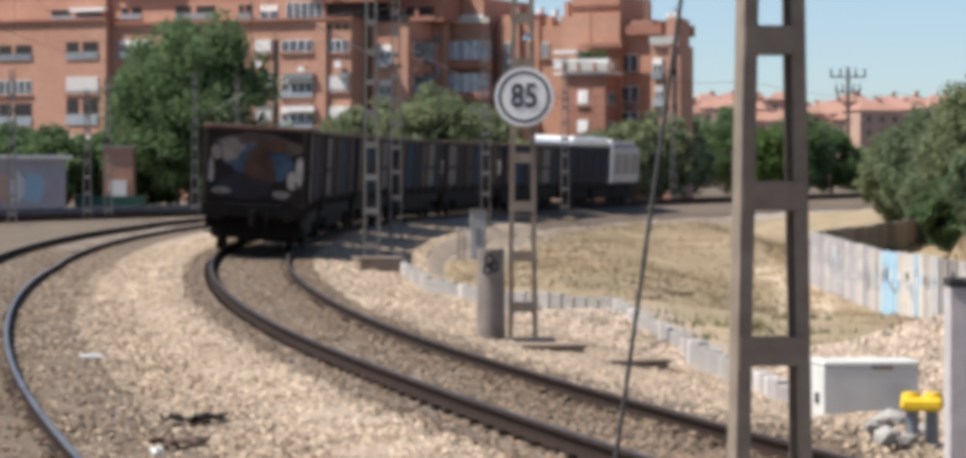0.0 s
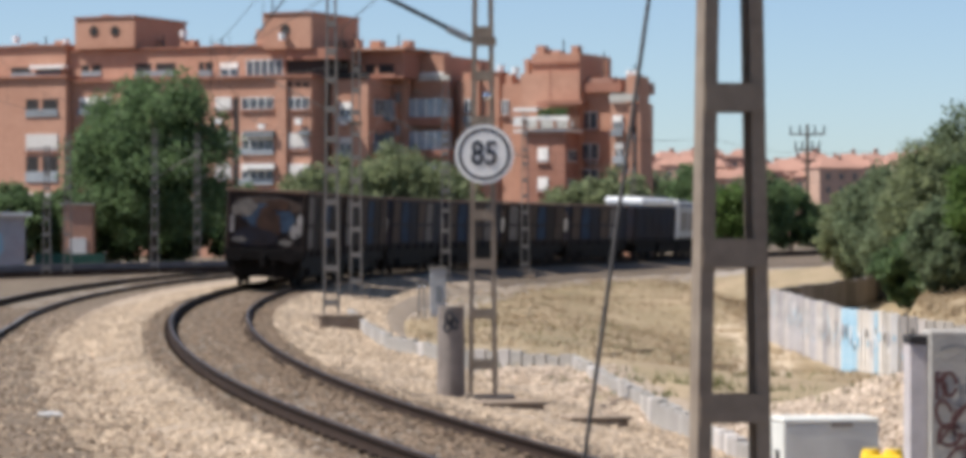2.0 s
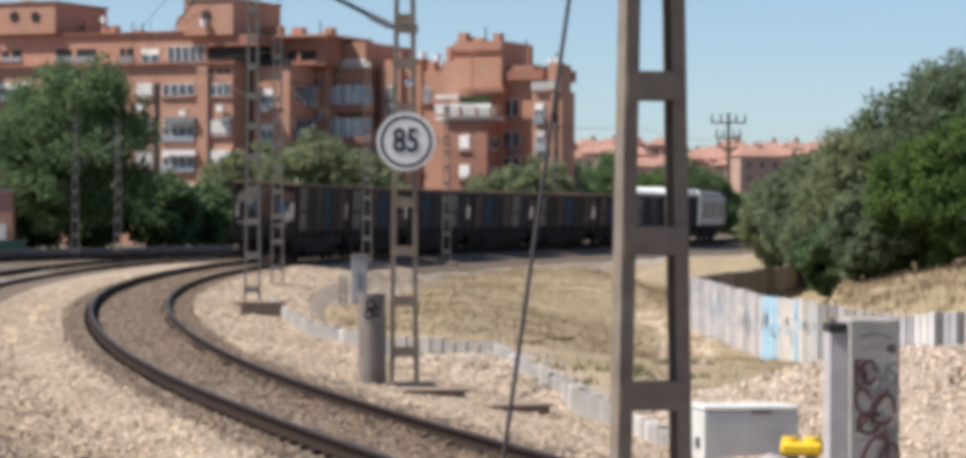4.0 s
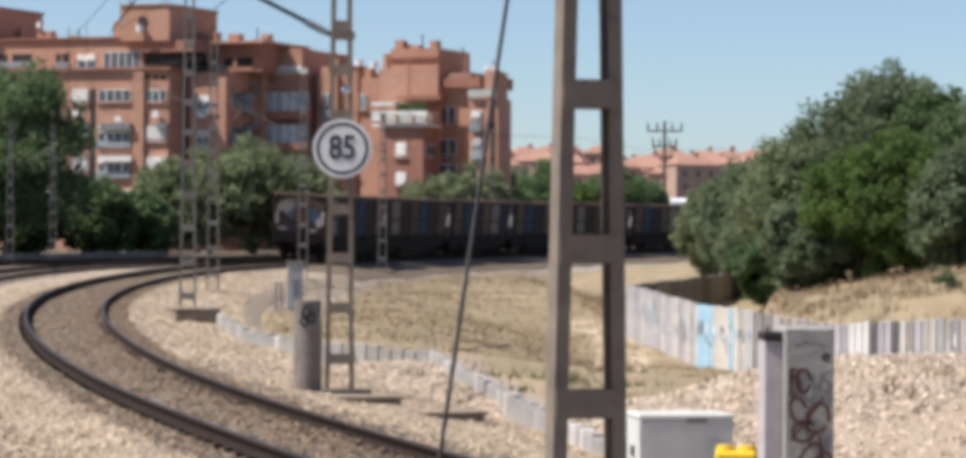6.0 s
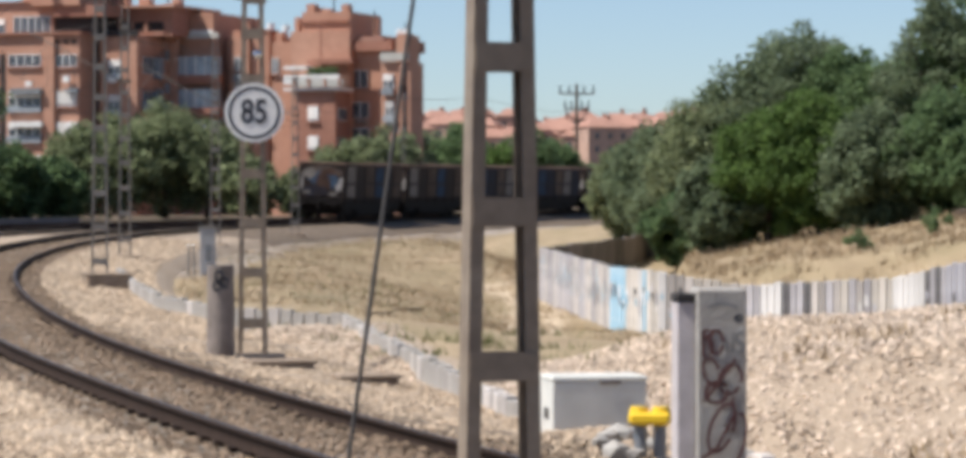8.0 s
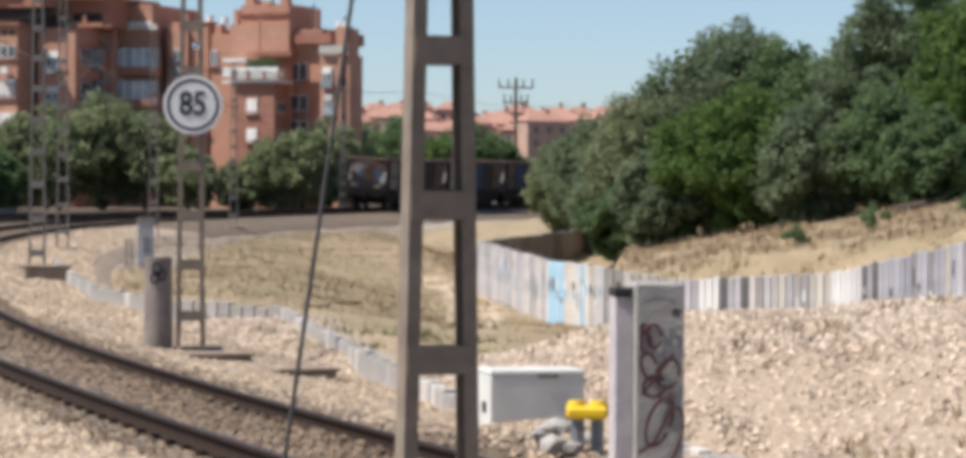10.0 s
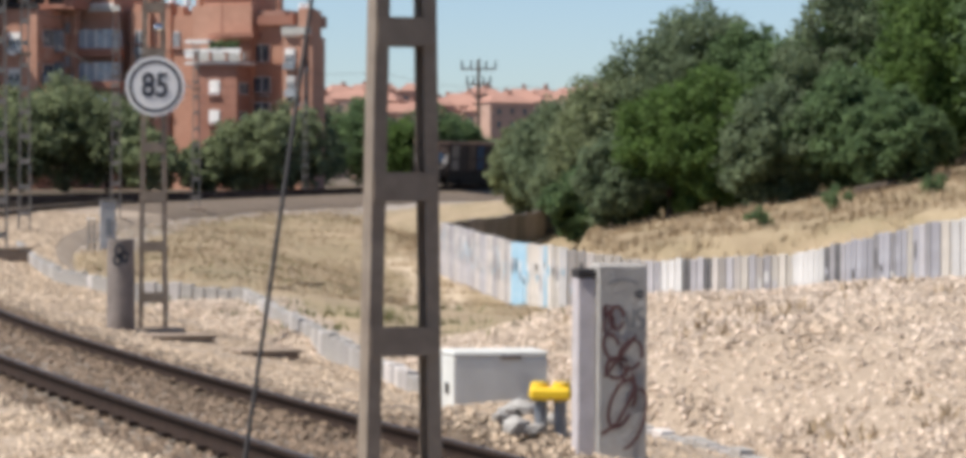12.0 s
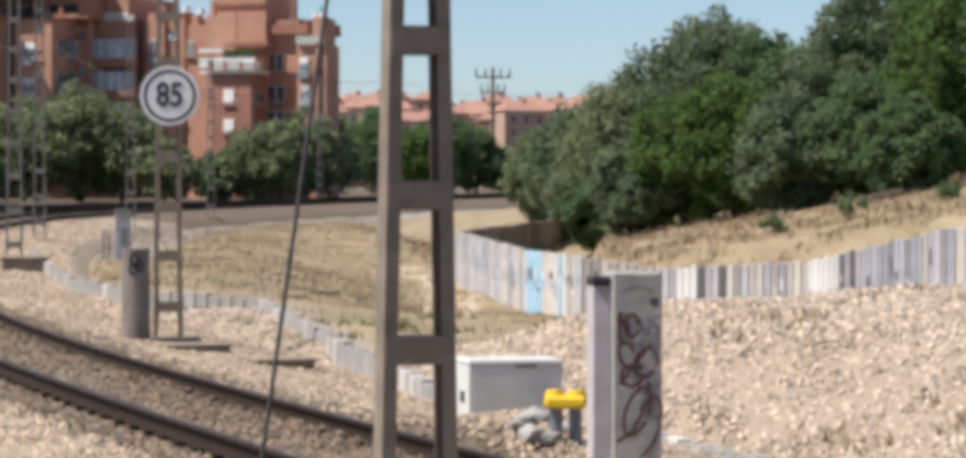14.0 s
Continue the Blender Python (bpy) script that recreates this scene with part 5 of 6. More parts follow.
    part("air_unit", a_box(-26.60, -25.84, -0.30, -0.02, 13.09, 13.63), "frame", b)
    part("air_unit", a_box(-8.60, -7.88, -0.50, -0.22, 11.95, 12.42), "frame", b)
    part("air_unit", a_box(-0.78, -0.19, -0.50, -0.22, 11.76, 12.28), "frame", b)
    part("air_unit", a_box(-4.31, -3.72, -0.50, -0.22, 11.46, 11.87), "frame", b)
    part("air_unit", a_box(2.14, 2.79, 2.10, 2.38, 11.79, 12.31), "frame", b)
    part("shaded_awning", a_box(-5.60, -2.76, -0.75, -0.05, 10.77, 11.29), "awning", b)
    part("shaded_awning", a_box(-0.55, 0.56, -0.50, -0.05, 10.92, 11.23), "awning", b)
    part("white_awning", a_box(-5.61, -2.65, -0.75, -0.05, 8.06, 8.48), "frame", b)
    part("white_awning", a_box(-0.56, 0.66, -0.60, -0.05, 8.01, 8.42), "frame", b)
    part("white_awning", a_box(-27.61, -24.06, 0.30, 1.10, 17.11, 17.44), "frame", b)
    r = np.random.RandomState(91)
    cs = np.c_[r.uniform(19.35, 21.58, 26), r.uniform(4.8, 5.6, 26), r.uniform(12.09, 12.81, 26)]
    V, Fc = leaf_cloud(cs, r.uniform(0.15, 0.32, 26), 1600, 0.09, r)
    pydata("terrace_plant", V, Fc, "leaf_mid", b, "green plants on the terrace")
    part("glazed_balcony", a_box(5.62, 9.48, 8.00, 8.90, 12.59, 14.17), "pale_glass", b)
    part("balcony_wall", a_box(5.55, 9.63, 7.90, 8.90, 11.84, 12.58), "brick_dark", b)
    part("mullion", a_box(6.49, 6.61, 7.90, 7.98, 12.60, 14.19), "frame", b)
    part("mullion", a_box(7.42, 7.54, 7.90, 7.98, 12.58, 14.17), "frame", b)
    part("mullion", a_box(8.30, 8.42, 7.90, 7.98, 12.57, 14.15), "frame", b)
    part("mullion", a_box(9.05, 9.18, 7.90, 7.98, 12.55, 14.13), "frame", b)
    part("glazed_balcony", a_box(5.61, 9.47, 8.00, 8.90, 9.79, 11.37), "pale_glass", b)
    part("balcony_wall", a_box(5.54, 9.63, 7.90, 8.90, 9.04, 9.78), "brick_dark", b)
    part("mullion", a_box(6.48, 6.60, 7.90, 7.98, 9.80, 11.39), "frame", b)
    part("mullion", a_box(7.41, 7.54, 7.90, 7.98, 9.79, 11.37), "frame", b)
    part("mullion", a_box(8.29, 8.41, 7.90, 7.98, 9.77, 11.35), "frame", b)
    part("mullion", a_box(9.05, 9.17, 7.90, 7.98, 9.76, 11.34), "frame", b)
    part("glazed_balcony", a_box(5.60, 9.46, 8.00, 8.90, 7.36, 8.73), "pale_glass", b)
    part("balcony_wall", a_box(5.53, 9.62, 7.90, 8.90, 6.62, 7.35), "brick_dark", b)
    part("mullion", a_box(6.47, 6.59, 7.90, 7.98, 7.37, 8.74), "frame", b)
    part("mullion", a_box(7.41, 7.53, 7.90, 7.98, 7.36, 8.73), "frame", b)
    part("mullion", a_box(8.28, 8.40, 7.90, 7.98, 7.35, 8.72), "frame", b)
    part("mullion", a_box(9.04, 9.16, 7.90, 7.98, 7.34, 8.71), "frame", b)
    part("side_column", a_box(5.37, 5.81, 7.50, 8.00, -1.00, 15.67), "brick", b)
    return b


apartment()

# distant town, its haze put into pale wall and roof colours
rnd = random.Random(11)
for k in range(54):
    row = k % 2
    y = rnd.uniform(720, 790) + row * 130
    x = (0.062 + k * 0.0018 + rnd.uniform(-0.002, 0.002)) * y
    top = EYE + rnd.uniform(0.0255, 0.0312) * y - (0 if row else 2.0)
    w = rnd.uniform(3.2, 6.0)
    h = empty("town_house", x, y, 0, rnd.uniform(-25, 25), label="far terracotta brick house with a tiled roof", category="house", group="houses of the far town")
    part("wall", a_box(-w, w, -5, 5, -5, top - 2.2), "town_wall", h)
    bm = bmesh.new()
    v = [bm.verts.new(c) for c in ((-w - 0.4, -5.4, top - 2.2), (w + 0.4, -5.4, top - 2.2), (w + 0.4, 5.4, top - 2.2), (-w - 0.4, 5.4, top - 2.2), (-w * 0.5, 0, top), (w * 0.5, 0, top))]
    for f in ((0, 1, 5, 4), (2, 3, 4, 5), (0, 4, 3), (1, 2, 5), (0, 3, 2, 1)):
        bm.faces.new([v[i] for i in f])
    part("roof", bm, "tile_roof", h)
    part("chimney", a_box(w * 0.3 - 0.5, w * 0.3 + 0.5, -0.5, 0.5, top - 1.5, top + rnd.uniform(0.4, 1.5)), "tile_roof", h)
    for c in range(3):
        for r in range(2):
            part("window", a_box(-w * 0.6 + c * w * 0.6 - 0.5, -w * 0.6 + c * w * 0.6 + 0.5, -5.06, -4.98, top - 5 - 3.2 * r, top - 3.6 - 3.2 * r), "glass", h)

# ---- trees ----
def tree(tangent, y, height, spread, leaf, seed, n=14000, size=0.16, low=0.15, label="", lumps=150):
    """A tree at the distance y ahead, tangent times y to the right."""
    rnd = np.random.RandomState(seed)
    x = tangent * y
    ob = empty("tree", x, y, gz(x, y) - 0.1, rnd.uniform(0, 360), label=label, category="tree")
    zc, hz = height * (low + 1) / 2, height * (1 - low) / 2
    u = rnd.normal(size=(lumps, 3))
    u /= np.linalg.norm(u, axis=1)[:, None]
    u *= rnd.uniform(0.1, 1.0, lumps)[:, None] ** 0.42
    radii = rnd.uniform(0.11, 0.27, lumps) * min(spread, hz) * (1.15 - 0.35 * np.linalg.norm(u, axis=1))
    wide = 1.0 - 0.25 * np.clip(u[:, 2:3], 0, 1)
    centers = u * np.array([spread * 0.88, spread * 0.88, hz * 0.9]) * np.c_[wide, wide, np.ones_like(wide)] + np.array([0, 0, zc])
    bm = bmesh.new()
    tube(bm, (0, 0, -0.4), (0.02 * height, 0, zc * 0.6), 0.026 * height, 0.017 * height, n=9)
    tube(bm, (0.02 * height, 0, zc * 0.58), (0, 0.02 * height, zc * 1.2), 0.017 * height, 0.007 * height, n=9)
    part("trunk", bm, "bark", ob)
    for c in centers[:9]:
        part("limb", a_tube((0, 0, zc * rnd.uniform(0.35, 0.8)), c, 0.01 * height, 0.003 * height, n=6), "bark", ob)
    V, Fc = leaf_cloud(centers, radii, n, size, rnd)
    me = bpy.data.meshes.new("crown")
    me.from_pydata(V.tolist(), [], Fc.tolist())
    me.materials.append(M[leaf])
    cr = new("crown", me)
    cr.parent = ob
    return ob


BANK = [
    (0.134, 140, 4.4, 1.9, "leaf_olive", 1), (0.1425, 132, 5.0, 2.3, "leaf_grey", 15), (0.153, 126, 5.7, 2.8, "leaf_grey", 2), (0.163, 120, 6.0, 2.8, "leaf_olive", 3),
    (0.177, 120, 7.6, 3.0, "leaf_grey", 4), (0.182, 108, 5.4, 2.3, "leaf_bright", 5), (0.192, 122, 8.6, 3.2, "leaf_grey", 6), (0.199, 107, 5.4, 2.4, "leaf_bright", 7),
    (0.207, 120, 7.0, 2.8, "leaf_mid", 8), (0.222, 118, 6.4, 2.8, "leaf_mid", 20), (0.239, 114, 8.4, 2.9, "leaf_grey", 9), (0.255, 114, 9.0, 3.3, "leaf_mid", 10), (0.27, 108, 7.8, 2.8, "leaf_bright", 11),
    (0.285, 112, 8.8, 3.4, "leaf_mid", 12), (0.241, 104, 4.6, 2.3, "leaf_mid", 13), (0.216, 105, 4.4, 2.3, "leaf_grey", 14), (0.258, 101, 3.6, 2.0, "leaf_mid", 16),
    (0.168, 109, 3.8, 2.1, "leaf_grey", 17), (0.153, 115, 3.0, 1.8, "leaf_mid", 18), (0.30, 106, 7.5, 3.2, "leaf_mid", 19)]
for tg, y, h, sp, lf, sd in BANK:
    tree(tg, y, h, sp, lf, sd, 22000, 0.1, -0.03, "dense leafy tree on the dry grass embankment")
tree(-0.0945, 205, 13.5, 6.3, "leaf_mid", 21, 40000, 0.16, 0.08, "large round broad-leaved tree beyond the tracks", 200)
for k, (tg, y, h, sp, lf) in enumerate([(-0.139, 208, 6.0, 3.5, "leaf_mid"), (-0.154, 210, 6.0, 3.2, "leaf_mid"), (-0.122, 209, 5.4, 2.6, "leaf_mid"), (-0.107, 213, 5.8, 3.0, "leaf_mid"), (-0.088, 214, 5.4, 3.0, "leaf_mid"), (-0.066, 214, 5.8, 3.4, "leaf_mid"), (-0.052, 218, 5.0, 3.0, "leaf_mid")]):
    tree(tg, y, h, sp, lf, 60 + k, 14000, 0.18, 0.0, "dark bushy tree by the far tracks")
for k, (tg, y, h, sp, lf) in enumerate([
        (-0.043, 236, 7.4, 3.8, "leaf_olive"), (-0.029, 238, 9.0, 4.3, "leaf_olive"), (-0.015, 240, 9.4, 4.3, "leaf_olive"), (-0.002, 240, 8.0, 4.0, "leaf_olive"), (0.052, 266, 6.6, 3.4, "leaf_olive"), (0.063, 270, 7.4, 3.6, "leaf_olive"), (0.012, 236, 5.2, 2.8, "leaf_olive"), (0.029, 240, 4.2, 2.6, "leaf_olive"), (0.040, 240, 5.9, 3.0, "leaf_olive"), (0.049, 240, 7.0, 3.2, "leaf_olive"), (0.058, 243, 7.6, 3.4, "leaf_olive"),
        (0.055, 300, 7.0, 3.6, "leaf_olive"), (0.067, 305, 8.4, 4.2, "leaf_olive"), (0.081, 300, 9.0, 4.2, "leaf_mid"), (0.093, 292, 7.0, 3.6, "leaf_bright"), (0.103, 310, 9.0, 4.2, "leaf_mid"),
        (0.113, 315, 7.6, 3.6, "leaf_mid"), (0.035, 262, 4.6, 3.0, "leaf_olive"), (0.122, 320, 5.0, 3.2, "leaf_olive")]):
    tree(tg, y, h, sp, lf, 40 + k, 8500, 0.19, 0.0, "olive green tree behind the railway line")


# ---- grass ----
def tufts(name, x, y, lo, hi, mat, label):
    n = len(x)
    z = ground_z(x, y) + wobble(x, y, 0.8, 0.05) - 0.03
    a = np.random.rand(n) * 6.28
    h, w = np.random.uniform(lo, hi, n), np.random.uniform(0.012, 0.035, n)
    lean = np.random.normal(size=(n, 2)) * 0.35 * h[:, None]
    V = np.stack([np.c_[x - np.cos(a) * w, y - np.sin(a) * w, z], np.c_[x + np.cos(a) * w, y + np.sin(a) * w, z], np.c_[x + lean[:, 0], y + lean[:, 1], z + h]], 1).reshape(-1, 3)
    me = bpy.data.meshes.new(name)
    me.from_pydata(V.tolist(), [], np.arange(3 * n).reshape(-1, 3).tolist())
    me.materials.append(M[mat])
    return tagged(new(name, me), label, "grass", kind="stuff")


def patchy(n, x0, x1, y0, y1, spread, seed, keep=lambda x, y: x > -1e9):
    """Blade places in clumps, at random in a stretch of the plan."""
    r = np.random.RandomState(seed)
    m = n // 25
    cx, cy = r.uniform(x0, x1, m), r.uniform(y0, y1, m)
    x, y = np.repeat(cx, 25) + r.normal(size=m * 25) * spread, np.repeat(cy, 25) + r.normal(size=m * 25) * spread
    k = keep(x, y)
    return x[k], y[k]


tufts("dry_grass", *patchy(42000, -3, 14, 62, 175, 0.5, 1, lambda x, y: line_coords(x, y)[1] < -5.0), 0.05, 0.17, "dry_grass", "dry yellow grass on the field inside the curve")
tufts("bank_grass", *patchy(40000, 11, 34, 76, 135, 0.3, 2, lambda x, y: (y > 97 - 1.35 * (x - 8)) & ((x > 0.1515 * y) | (y > 105.5 + (x - 11.2) * 3.3))), 0.08, 0.34, "dry_grass", "long dry grass on the embankment")
tufts("green_weeds", *patchy(1300, 1, 9, 38, 60, 0.25, 3), 0.06, 0.2, "green_grass", "thin green weeds by the kerb")
tufts("mound_weeds", *patchy(900, 5, 13, 27, 38, 0.12, 5), 0.05, 0.2, "dry_grass", "dry brown weeds on the heaped stone")
tufts("field_weeds", *patchy(3500, -2, 10, 66, 150, 0.9, 4, lambda x, y: line_coords(x, y)[1] < -5.0), 0.05, 0.16, "green_grass", "green weeds in the dry grass")


# ---- power pole, shed, boundary wall ----
pw = empty("power_pole", 47.4, 400, 0.5, 0, label="dark power pole with two crossarms and insulators", category="pole")
part("pole", a_tube((0, 0, -1), (0, 0, 17.0), 0.3, 0.2, n=10), "bark", pw)
for zz, ww in ((15.6, 2.3), (13.6, 1.6)):
    arm = part("crossarm", a_box(-ww, ww, -0.1, 0.1, zz, zz + 0.24), "far_galv", pw)
    for sx in (-1, -0.45, 0.45, 1):
        part("insulator", a_tube((sx * ww * 0.95, 0, zz + 0.24), (sx * ww * 0.95, 0, zz + 1.25), 0.13, 0.08, n=8), "wire", arm)
for sx in (-1, 1):
    part("brace", a_tube((sx * 1.6, 0, 13.8), (sx * 0.1, 0, 11.6), 0.08, n=6), "far_galv", pw)

shed = empty("graffiti_shed", -32.4, 190, gz(-32.4, 190), 8, label="low grey shed with a white roof edge and graffiti", category="shed")
part("wall", a_box(-18, 6.6, 0, 6, -0.4, 3.3), "shed", shed)
part("roof", a_box(-18.2, 7.0, -0.4, 6.4, 3.3, 3.52), "frame", shed)
for k, (c, cx, rx) in enumerate((("slab_lilac", 1.0, 0.9), ("slab_blue", 4.6, 0.8), ("town_wall", 2.6, 0.6), ("slab_white", 3.6, 0.5), ("slab_lilac", -2.0, 1.2))):
    part("graffito", blotch(cx, 1.5, rx, 1.0, -0.006 - 0.004 * k, 30 + k), c, shed, "sprayed paint patch")
net = empty("netting_fence", -24.6, 193, gz(-24.6, 193), 5, label="low green netting fence by the far tracks", category="fence")
part("netting", a_box(-1.0, 3.4, -0.02, 0.02, -0.2, 0.95), "tarp", net)
for k in range(5):
    part("post", a_tube((-1.0 + k * 1.1, 0.05, -0.3), (-1.0 + k * 1.1, 0.05, 1.1), 0.035, n=8), "far_galv", net)
hut = empty("switch_hut", -23.7, 200, gz(-23.7, 200), 0, label="small brick hut with a white door", category="hut")
part("wall", a_box(-0.95, 0.95, 0, 1.8, -0.2, 4.0), "brick", hut)
part("roof", a_box(-1.1, 1.1, -0.15, 1.95, 4.0, 4.15), "roof", hut)
part("door", a_box(-0.55, 0.55, -0.05, -0.003, 0.0, 1.9), "frame", hut)

# dark trackside cable trough wall beyond the far tracks
trough = sweep("trough_wall", [31.0, 31.0, 31.3, 31.3], [-1.0, -0.1, -0.1, -1.0], ["dark_concrete"], 30, 165, 3.0)
tagged(trough, "dark low boundary wall beyond the far tracks", "wall", kind="structure")

# ---- catenary ----
def along(name, off, dz, s0, s1, r, label, dip=0.0, span=36.0):
    bm = bmesh.new()
    pts = []
    s = s0
    while s <= s1:
        x, y, z, h = on_line(s, off)
        f = ((s - s0) % span) / span
        pts.append(Vector((x, y, z + dz - dip * 4 * f * (1 - f))))
        s += 4.0
    cord(bm, pts, r)
    return tagged(part(name, bm, "wire"), label, "cable")


for off in (0.0, D2):
    along("contact_wire", off, 5.3, 10, 250, 0.006, "thin dark overhead contact wire above the track")
    along("carrier_wire", off, 6.75, 10, 250, 0.006, "thin dark carrier wire sagging from mast to mast", 0.9)
    bm = bmesh.new()
    for k in range(30):
        s = 12 + k * 8.0
        f = ((s - 10) % 36.0) / 36.0
        x, y, z, h = on_line(s, off)
        tube(bm, (x, y, z + 5.3), (x, y, z + 6.75 - 0.9 * 4 * f * (1 - f)), 0.005, n=4)
    tagged(part("dropper_wires", bm, "wire"), "short dropper wires between carrier and contact wire", "cable", kind="stuff")
along("feeder_wire", -3.2, 7.3, 18, 250, 0.012, "dark feeder cable along the mast tops", 0.5, 36.0)
bm = bmesh.new()
sag(bm, (1.0, 46.5, 6.35), (14.0, 52.0, 6.75), 0.25, 0.014, 14)
tagged(part("feeder_wire", bm, "wire"), "dark feeder cable crossing to the far side", "cable")


def cantilever(x, y, z, reach, thick=0.034, mat="wire", name="cantilever"):
    """Slanting tube with an insulator, a stay and a steady arm, reaching to the left over the track."""
    ob = empty(name, x, y, z, 0, label="grey steel cantilever arm with insulators over the track", category="catenary arm")
    tip = Vector((-reach, 0.1, 1.55))
    part("arm", a_tube((-0.12, 0, 0), tip, thick, n=10), mat, ob)
    part("stay", a_tube((-0.1, 0, 1.9), tip * 0.92 + Vector((0, 0, 0.12)), 0.3 * thick, n=6), mat, ob)
    part("insulator", a_tube(tip * 0.03 + Vector((-0.12, 0, 0)), tip * 0.13 + Vector((-0.12, 0, 0)), 1.6 * thick, n=10), "pipe", ob)
    part("steady_arm", a_tube(tip * 0.8, tip * 0.8 + Vector((-0.9, 0, -1.2)), 0.4 * thick, n=6), mat, ob)
    part("clamp", a_box(-0.14, 0.2, -0.1, 0.1, -0.06, 0.06), "galv", ob)
    return ob


cantilever(SX, SY, 5.1, 3.2)
for fx, fy, fh in FAR_MASTS[1:5]:
    cantilever(fx, fy, gz(fx, fy) + 5.6, 3.0, 0.02, "far_galv")
for fx, fy, fh in FAR_MASTS[5:7]:
    cantilever(fx, fy, gz(fx, fy) + 5.2, -2.6, 0.025, "far_galv")

# mirror ball and stem added to give a bright spot on the mast
glint = empty("insulator", SX + 0.06, SY - 0.14, 4.27, 0, label="small mirror ball added on the mast for a bright glint", category="insulator")
bm = bmesh.new()
bmesh.ops.create_uvsphere(bm, u_segments=14, v_segments=10, radius=0.07)
part("glass_body", bm, "chrome", glint, smooth=True)
part("stem", a_tube((0, 0, 0), (0, 0.14, 0), 0.02, n=8), "galv", glint)

# ---- more trackside things ----
ux, uy = -0.15, 93.0
uc = empty("relay_cabinet", ux, uy, gz(ux, uy), 0, label="narrow pale blue-grey metal relay cabinet", category="cabinet")
part("body", a_box(-0.24, 0.24, -0.2, 0.2, 0, 1.5, bevel=0.02), "loco", uc)
part("lid", a_box(-0.27, 0.27, -0.23, 0.23, 1.5, 1.56, bevel=0.01), "far_galv", uc)
part("plate", a_box(-0.07, 0.1, -0.215, -0.203, 0.5, 1.0), "pipe", uc)
for dx in (-0.42, -0.58):
    mk = empty("marker_post", ux + dx, uy + 0.3, gz(ux + dx, uy), 0, label="short pale marker post", category="post")
    part("shaft", a_tube((0, 0, -0.1), (0, 0, 0.95), 0.035, n=8), "far_galv", mk)
    part("cap", a_tube((0, 0, 0.95), (0, 0, 1.0), 0.045, n=8), "frame", mk)

for x, y, w, d, h, lab in ((0.95, 44.0, 0.9, 0.6, 0.05, "flat dark concrete trough cover"), (2.05, 41.2, 0.8, 0.5, 0.06, "flat dark concrete trough cover"), (-2.5, 73.6, 1.1, 0.9, 0.3, "brown concrete footing block beside the track")):
    cb = empty("concrete_block", x, y, gz(x, y), 12, label=lab, category="concrete block")
    part("block", a_box(-w / 2, w / 2, -d / 2, d / 2, -0.2, h, bevel=0.03), "footing", cb)
    part("cover", a_box(-w / 2 - 0.03, w / 2 + 0.03, -d / 2 - 0.03, d / 2 + 0.03, h + 0.002, h + 0.05, bevel=0.01), "footing", cb)

# rubble by the yellow box
rr = random.Random(3)
for k in range(9):
    x, y, s = 3.2 + rr.uniform(-0.1, 0.5), 25.3 + rr.uniform(-0.4, 0.9), rr.uniform(0.07, 0.16)
    bm = bmesh.new()
    bmesh.ops.create_icosphere(bm, subdivisions=1, radius=s)
    for v in bm.verts:
        v.co *= rr.uniform(0.65, 1.15)
        v.co.z *= 0.7
    ob = part("rubble_lump", bm, "concrete")
    ob.matrix_basis = pose(x, y, gz(x, y) + s * 0.35, 0, 0, rr.uniform(0, 180))
    tagged(ob, "broken grey concrete lump on gravel", "rubble", "rubble by the yellow box")

# trunk shape added in place of a dark diagonal shadow on the embankment
lg = empty("fallen_log", 24.4, 99.5, gz(24.4, 99.5) + 0.12, 0, label="dark trunk shape added for a diagonal shadow on the dry bank", category="log")
d = Vector((2.6, 1.2, gz(27.0, 100.7) - gz(24.4, 99.5)))
part("trunk", a_tube((0, 0, 0), d, 0.2, 0.13, n=10), "bark", lg)
part("branch", a_tube(d * 0.6, d * 0.6 + Vector((0.3, -0.5, 0.35)), 0.06, 0.02, n=6), "bark", lg)
for k, (x, y) in enumerate(((22.4, 94.0), (19.5, 92.0), (25.0, 92.5))):
    tf = empty("weed_bush", x, y, gz(x, y), 0, label="small green weed bush in dry grass", category="bush")
    r = np.random.RandomState(80 + k)
    V, Fc = leaf_cloud(r.normal(size=(8, 3)) * np.array([0.22, 0.22, 0.12]) + np.array([0, 0, 0.3]), r.uniform(0.1, 0.22, 8), 700, 0.05, r)
    pydata("foliage", V, Fc, "leaf_mid", tf)
    part("stem", a_tube((0, 0, -0.1), (0, 0, 0.35), 0.02, n=6), "bark", tf)

# litter between the tracks
def litter(name, x, y, z, L, W, mat, label, seed):
    r = random.Random(seed)
    bm = bmesh.new()
    bmesh.ops.create_grid(bm, x_segments=9, y_segments=4, size=0.5)
    for v in bm.verts:
        v.co = Vector((v.co.x * L * r.uniform(0.85, 1.1), v.co.y * W * (1.1 - abs(v.co.x)) * r.uniform(0.8, 1.2), r.uniform(0.0, 0.07)))
    bm.normal_update()
    bmesh.ops.solidify(bm, geom=bm.faces, thickness=0.012)
    ob = part(name, bm, mat)
    ob.matrix_basis = pose(x, y, z, 0, 0, r.uniform(-8, 8))
    return tagged(ob, label, "litter")


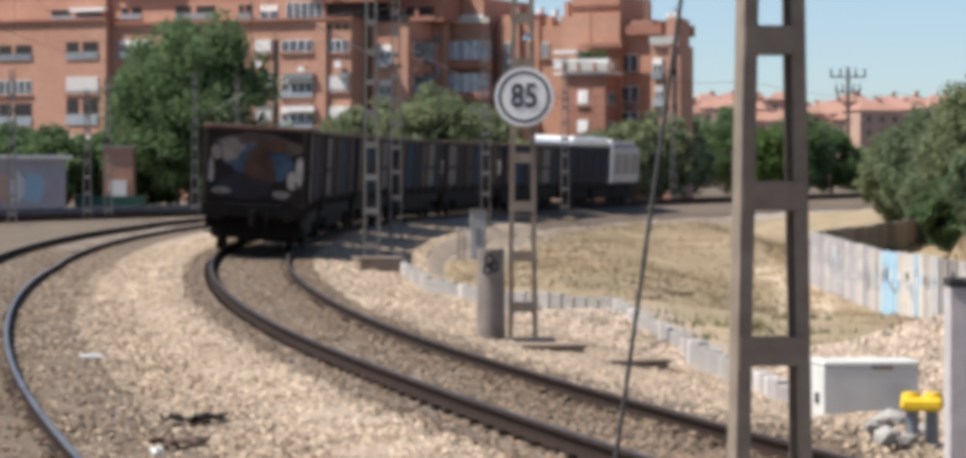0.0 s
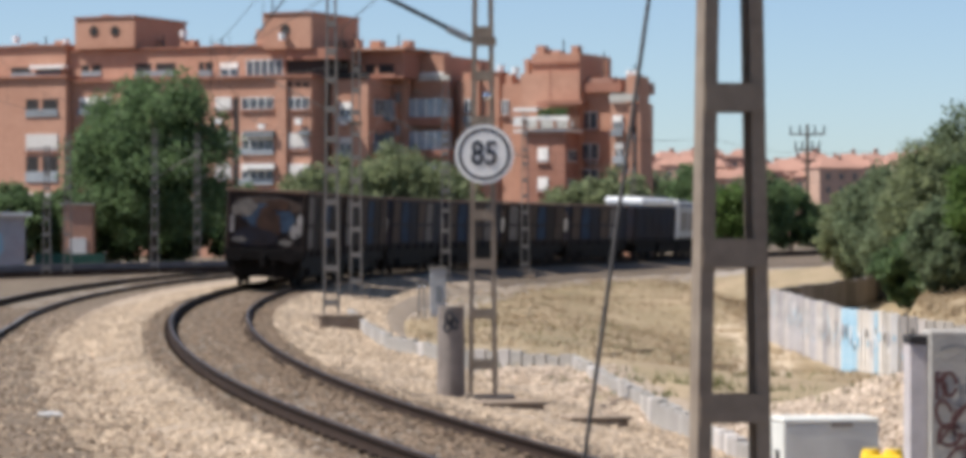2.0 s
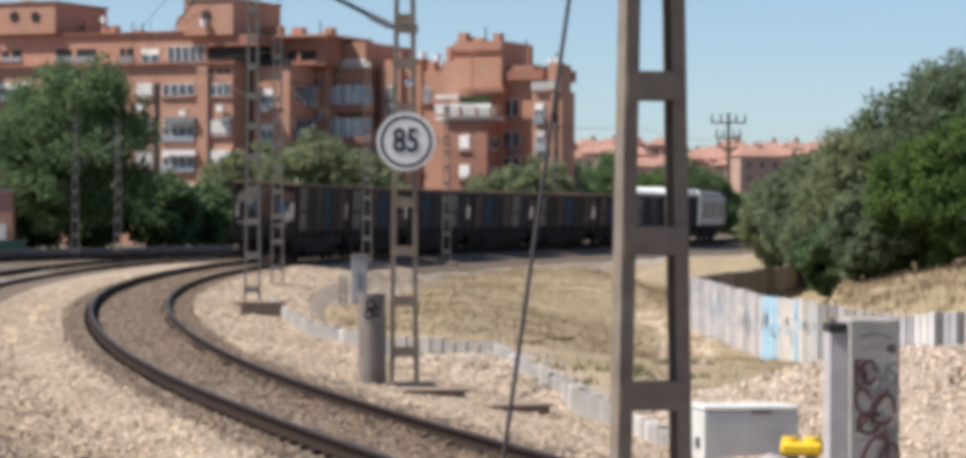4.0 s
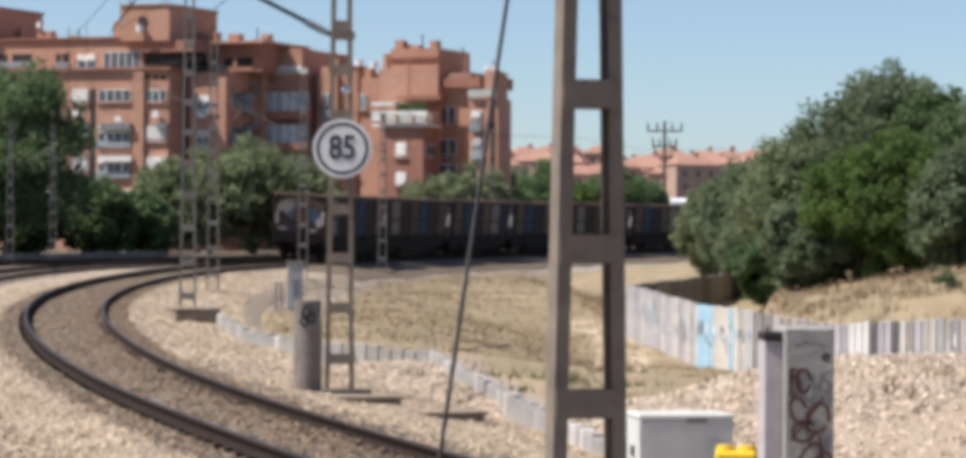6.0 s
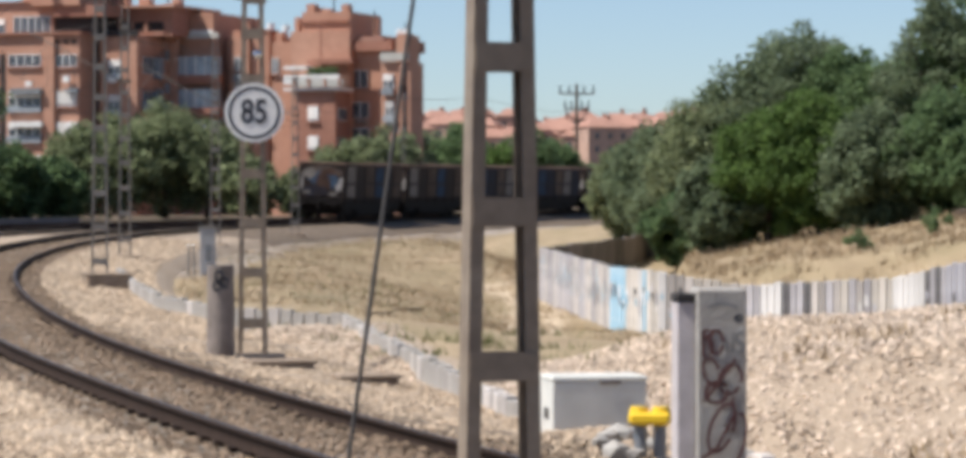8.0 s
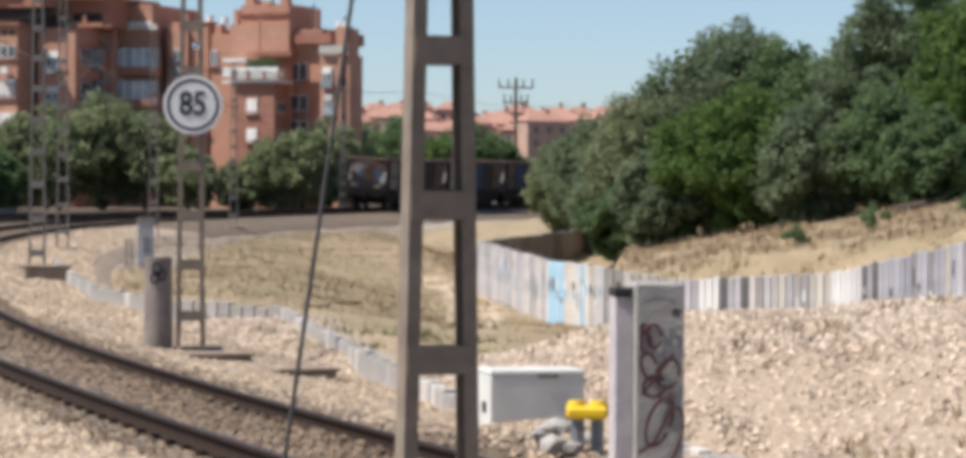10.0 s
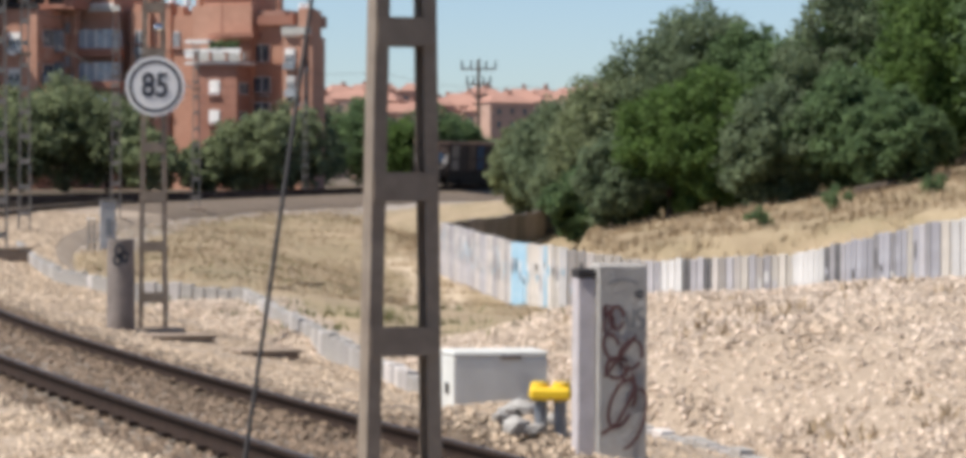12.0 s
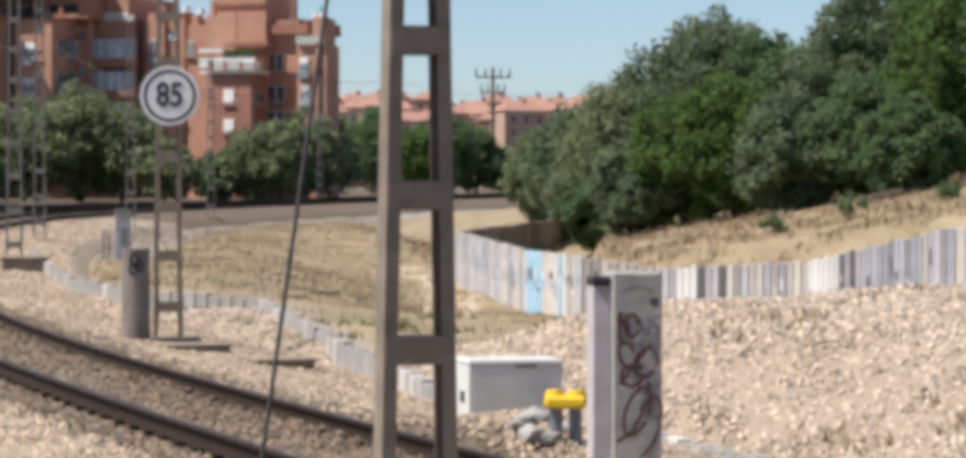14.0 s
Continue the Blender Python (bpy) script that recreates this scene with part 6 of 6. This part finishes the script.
for k, (x, y, s) in enumerate(((6.0, 70.0, 0.9), (4.6, 73.0, 0.7), (3.6, 66.0, 0.5))):
    litter("dead_branch", x, y, gz(x, y) + 0.02, s, 0.3, "bark", "dark dead branch lying in dry grass", 20 + k)
litter("black_rag", -2.8, 29.6, -0.2, 0.62, 0.5, "undergear", "crumpled black plastic rag on the ballast", 4)
litter("rusty_plate", -2.68, 27.2, -0.22, 0.5, 0.4, "wagon_rim", "rusty metal scrap on the ballast", 5)
litter("white_paper", -5.15, 40.5, -0.22, 0.3, 0.3, "frame", "scrap of white paper by the rail", 6)
litter("white_paper", -2.75, 25.9, -0.2, 0.09, 0.1, "frame", "scrap of white paper by the rail", 7)

# graffiti strokes on the concrete cabinet and the round post
def stroke(pts, r, mat, parent, label=""):
    """A flat painted ribbon along the points, in the plane y = 0."""
    bm = bmesh.new()
    rows = []
    for i, p in enumerate(pts):
        a, b = Vector(pts[max(i - 1, 0)]), Vector(pts[min(i + 1, len(pts) - 1)])
        d = (b - a).normalized() if (b - a).length > 1e-6 else Vector((1, 0, 0))
        n = Vector((-d.z, 0, d.x)) * r
        rows.append((bm.verts.new(Vector(p) + n), bm.verts.new(Vector(p) - n)))
    for (a, b), (c, d) in zip(rows, rows[1:]):
        bm.faces.new((a, b, d, c))
    bm.normal_update()
    bmesh.ops.solidify(bm, geom=bm.faces, thickness=0.003)
    return part("graffito", bm, mat, parent, label)


M["spray"] = surf("red_brown_spray_paint", (0.12, 0.042, 0.038), (0.07, 0.027, 0.026), 8, 0.7)
M["spray_grey"] = surf("grey_spray_paint", (0.2, 0.195, 0.2), (0.14, 0.14, 0.145), 8, 0.7)


def loop(cx, cz, rx, rz, n=14, a0=0.0, a1=6.0, tilt=0.0):
    out = []
    for i in range(n + 1):
        a = a0 + (a1 - a0) * i / n
        u, v = rx * math.cos(a), rz * math.sin(a)
        out.append((cx + u * math.cos(tilt) - v * math.sin(tilt), 0, cz + u * math.sin(tilt) + v * math.cos(tilt)))
    return out


layer = 0.0
for pts, r, mt in (
        ([(-0.10, 0, 1.50), (-0.10, 0, 1.30), (-0.02, 0, 1.33), (-0.03, 0, 1.42), (-0.1, 0, 1.42), (-0.02, 0, 1.5), (-0.1, 0, 1.5)], 0.014, "spray"),
        (loop(0.0, 1.41, 0.055, 0.09), 0.013, "spray"), ([(0.075, 0, 1.47), (0.085, 0, 1.34), (0.13, 0, 1.34), (0.135, 0, 1.48)], 0.008, "spray_grey"),
        (loop(0.19, 1.44, 0.03, 0.04, a0=1, a1=5), 0.008, "spray_grey"), (loop(0.185, 1.37, 0.03, 0.04, a0=-2, a1=2), 0.008, "spray_grey"),
        (loop(-0.04, 1.18, 0.06, 0.11, tilt=0.3), 0.013, "spray"), (loop(0.11, 1.12, 0.085, 0.12, tilt=-0.3), 0.012, "spray"),
        (loop(0.0, 1.02, 0.09, 0.08, tilt=0.5), 0.014, "spray"), ([(-0.1, 0, 0.95), (0.02, 0, 1.1), (0.15, 0, 1.28)], 0.012, "spray"),
        (loop(0.04, 0.74, 0.09, 0.2, tilt=-0.35), 0.013, "spray"), ([(-0.12, 0, 0.5), (0.0, 0, 0.58), (0.14, 0, 0.85), (0.12, 0, 0.98)], 0.013, "spray"),
        (loop(0.12, 0.62, 0.09, 0.24, a0=-1.5, a1=1.8, tilt=-0.3), 0.011, "spray"),
        (loop(0.04, 1.66, 0.12, 0.05, a0=0.2, a1=2.9), 0.01, "spray_grey"), (loop(0.17, 1.6, 0.025, 0.02), 0.012, "sign_black")):
    layer += 0.0036
    g = stroke(pts, r * 1.05, mt, post, "sprayed graffiti stroke")
    g.location.y = -0.162 - layer
for cxx, czz, ra in ((-0.03, 1.2, 0.05), (0.05, 1.1, 0.05), (-0.06, 1.05, 0.045)):
    g = stroke(loop(cxx, czz, ra, ra * 1.5), 0.022, "sign_black", cyl, "dark sprayed scrawl")
    g.location.y = -0.215


# ---- sleepers ----
bm = a_box(-1.3, 1.3, -0.13, 0.13, -0.2, 0.0, bevel=0.015)
for sx in (-1, 1):
    for dx in (-0.115, 0.115):
        box(bm, sx * GAUGE / 2 + dx - 0.035, sx * GAUGE / 2 + dx + 0.035, -0.05, 0.05, -0.01, 0.05)
for f in bm.faces:
    f.material_index = 1 if f.calc_center_median().z > -0.009 and len([v for v in f.verts if v.co.z > 0.01]) else 0
sleeper_mesh = bpy.data.meshes.new("sleeper")
bm.to_mesh(sleeper_mesh)
bm.free()
sleeper_mesh.materials.append(M["sleeper"])
sleeper_mesh.materials.append(M["rail_side"])
for tr, off, dz in ((track_main, 0.0, 0.0), (track_second, D2, Z2)):
    for k in range(160):
        s = -10 + k * 0.62
        x, y, z, hd = on_line(s, off + (float(spread(s)) if off else 0.0))
        ob = new("sleeper", sleeper_mesh)
        ob.parent = tr
        ob.matrix_basis = pose(x, y, z + dz + CANT / 2 - 0.192, 0, math.degrees(math.atan2(CANT, GAUGE)), -math.degrees(hd))

motions()
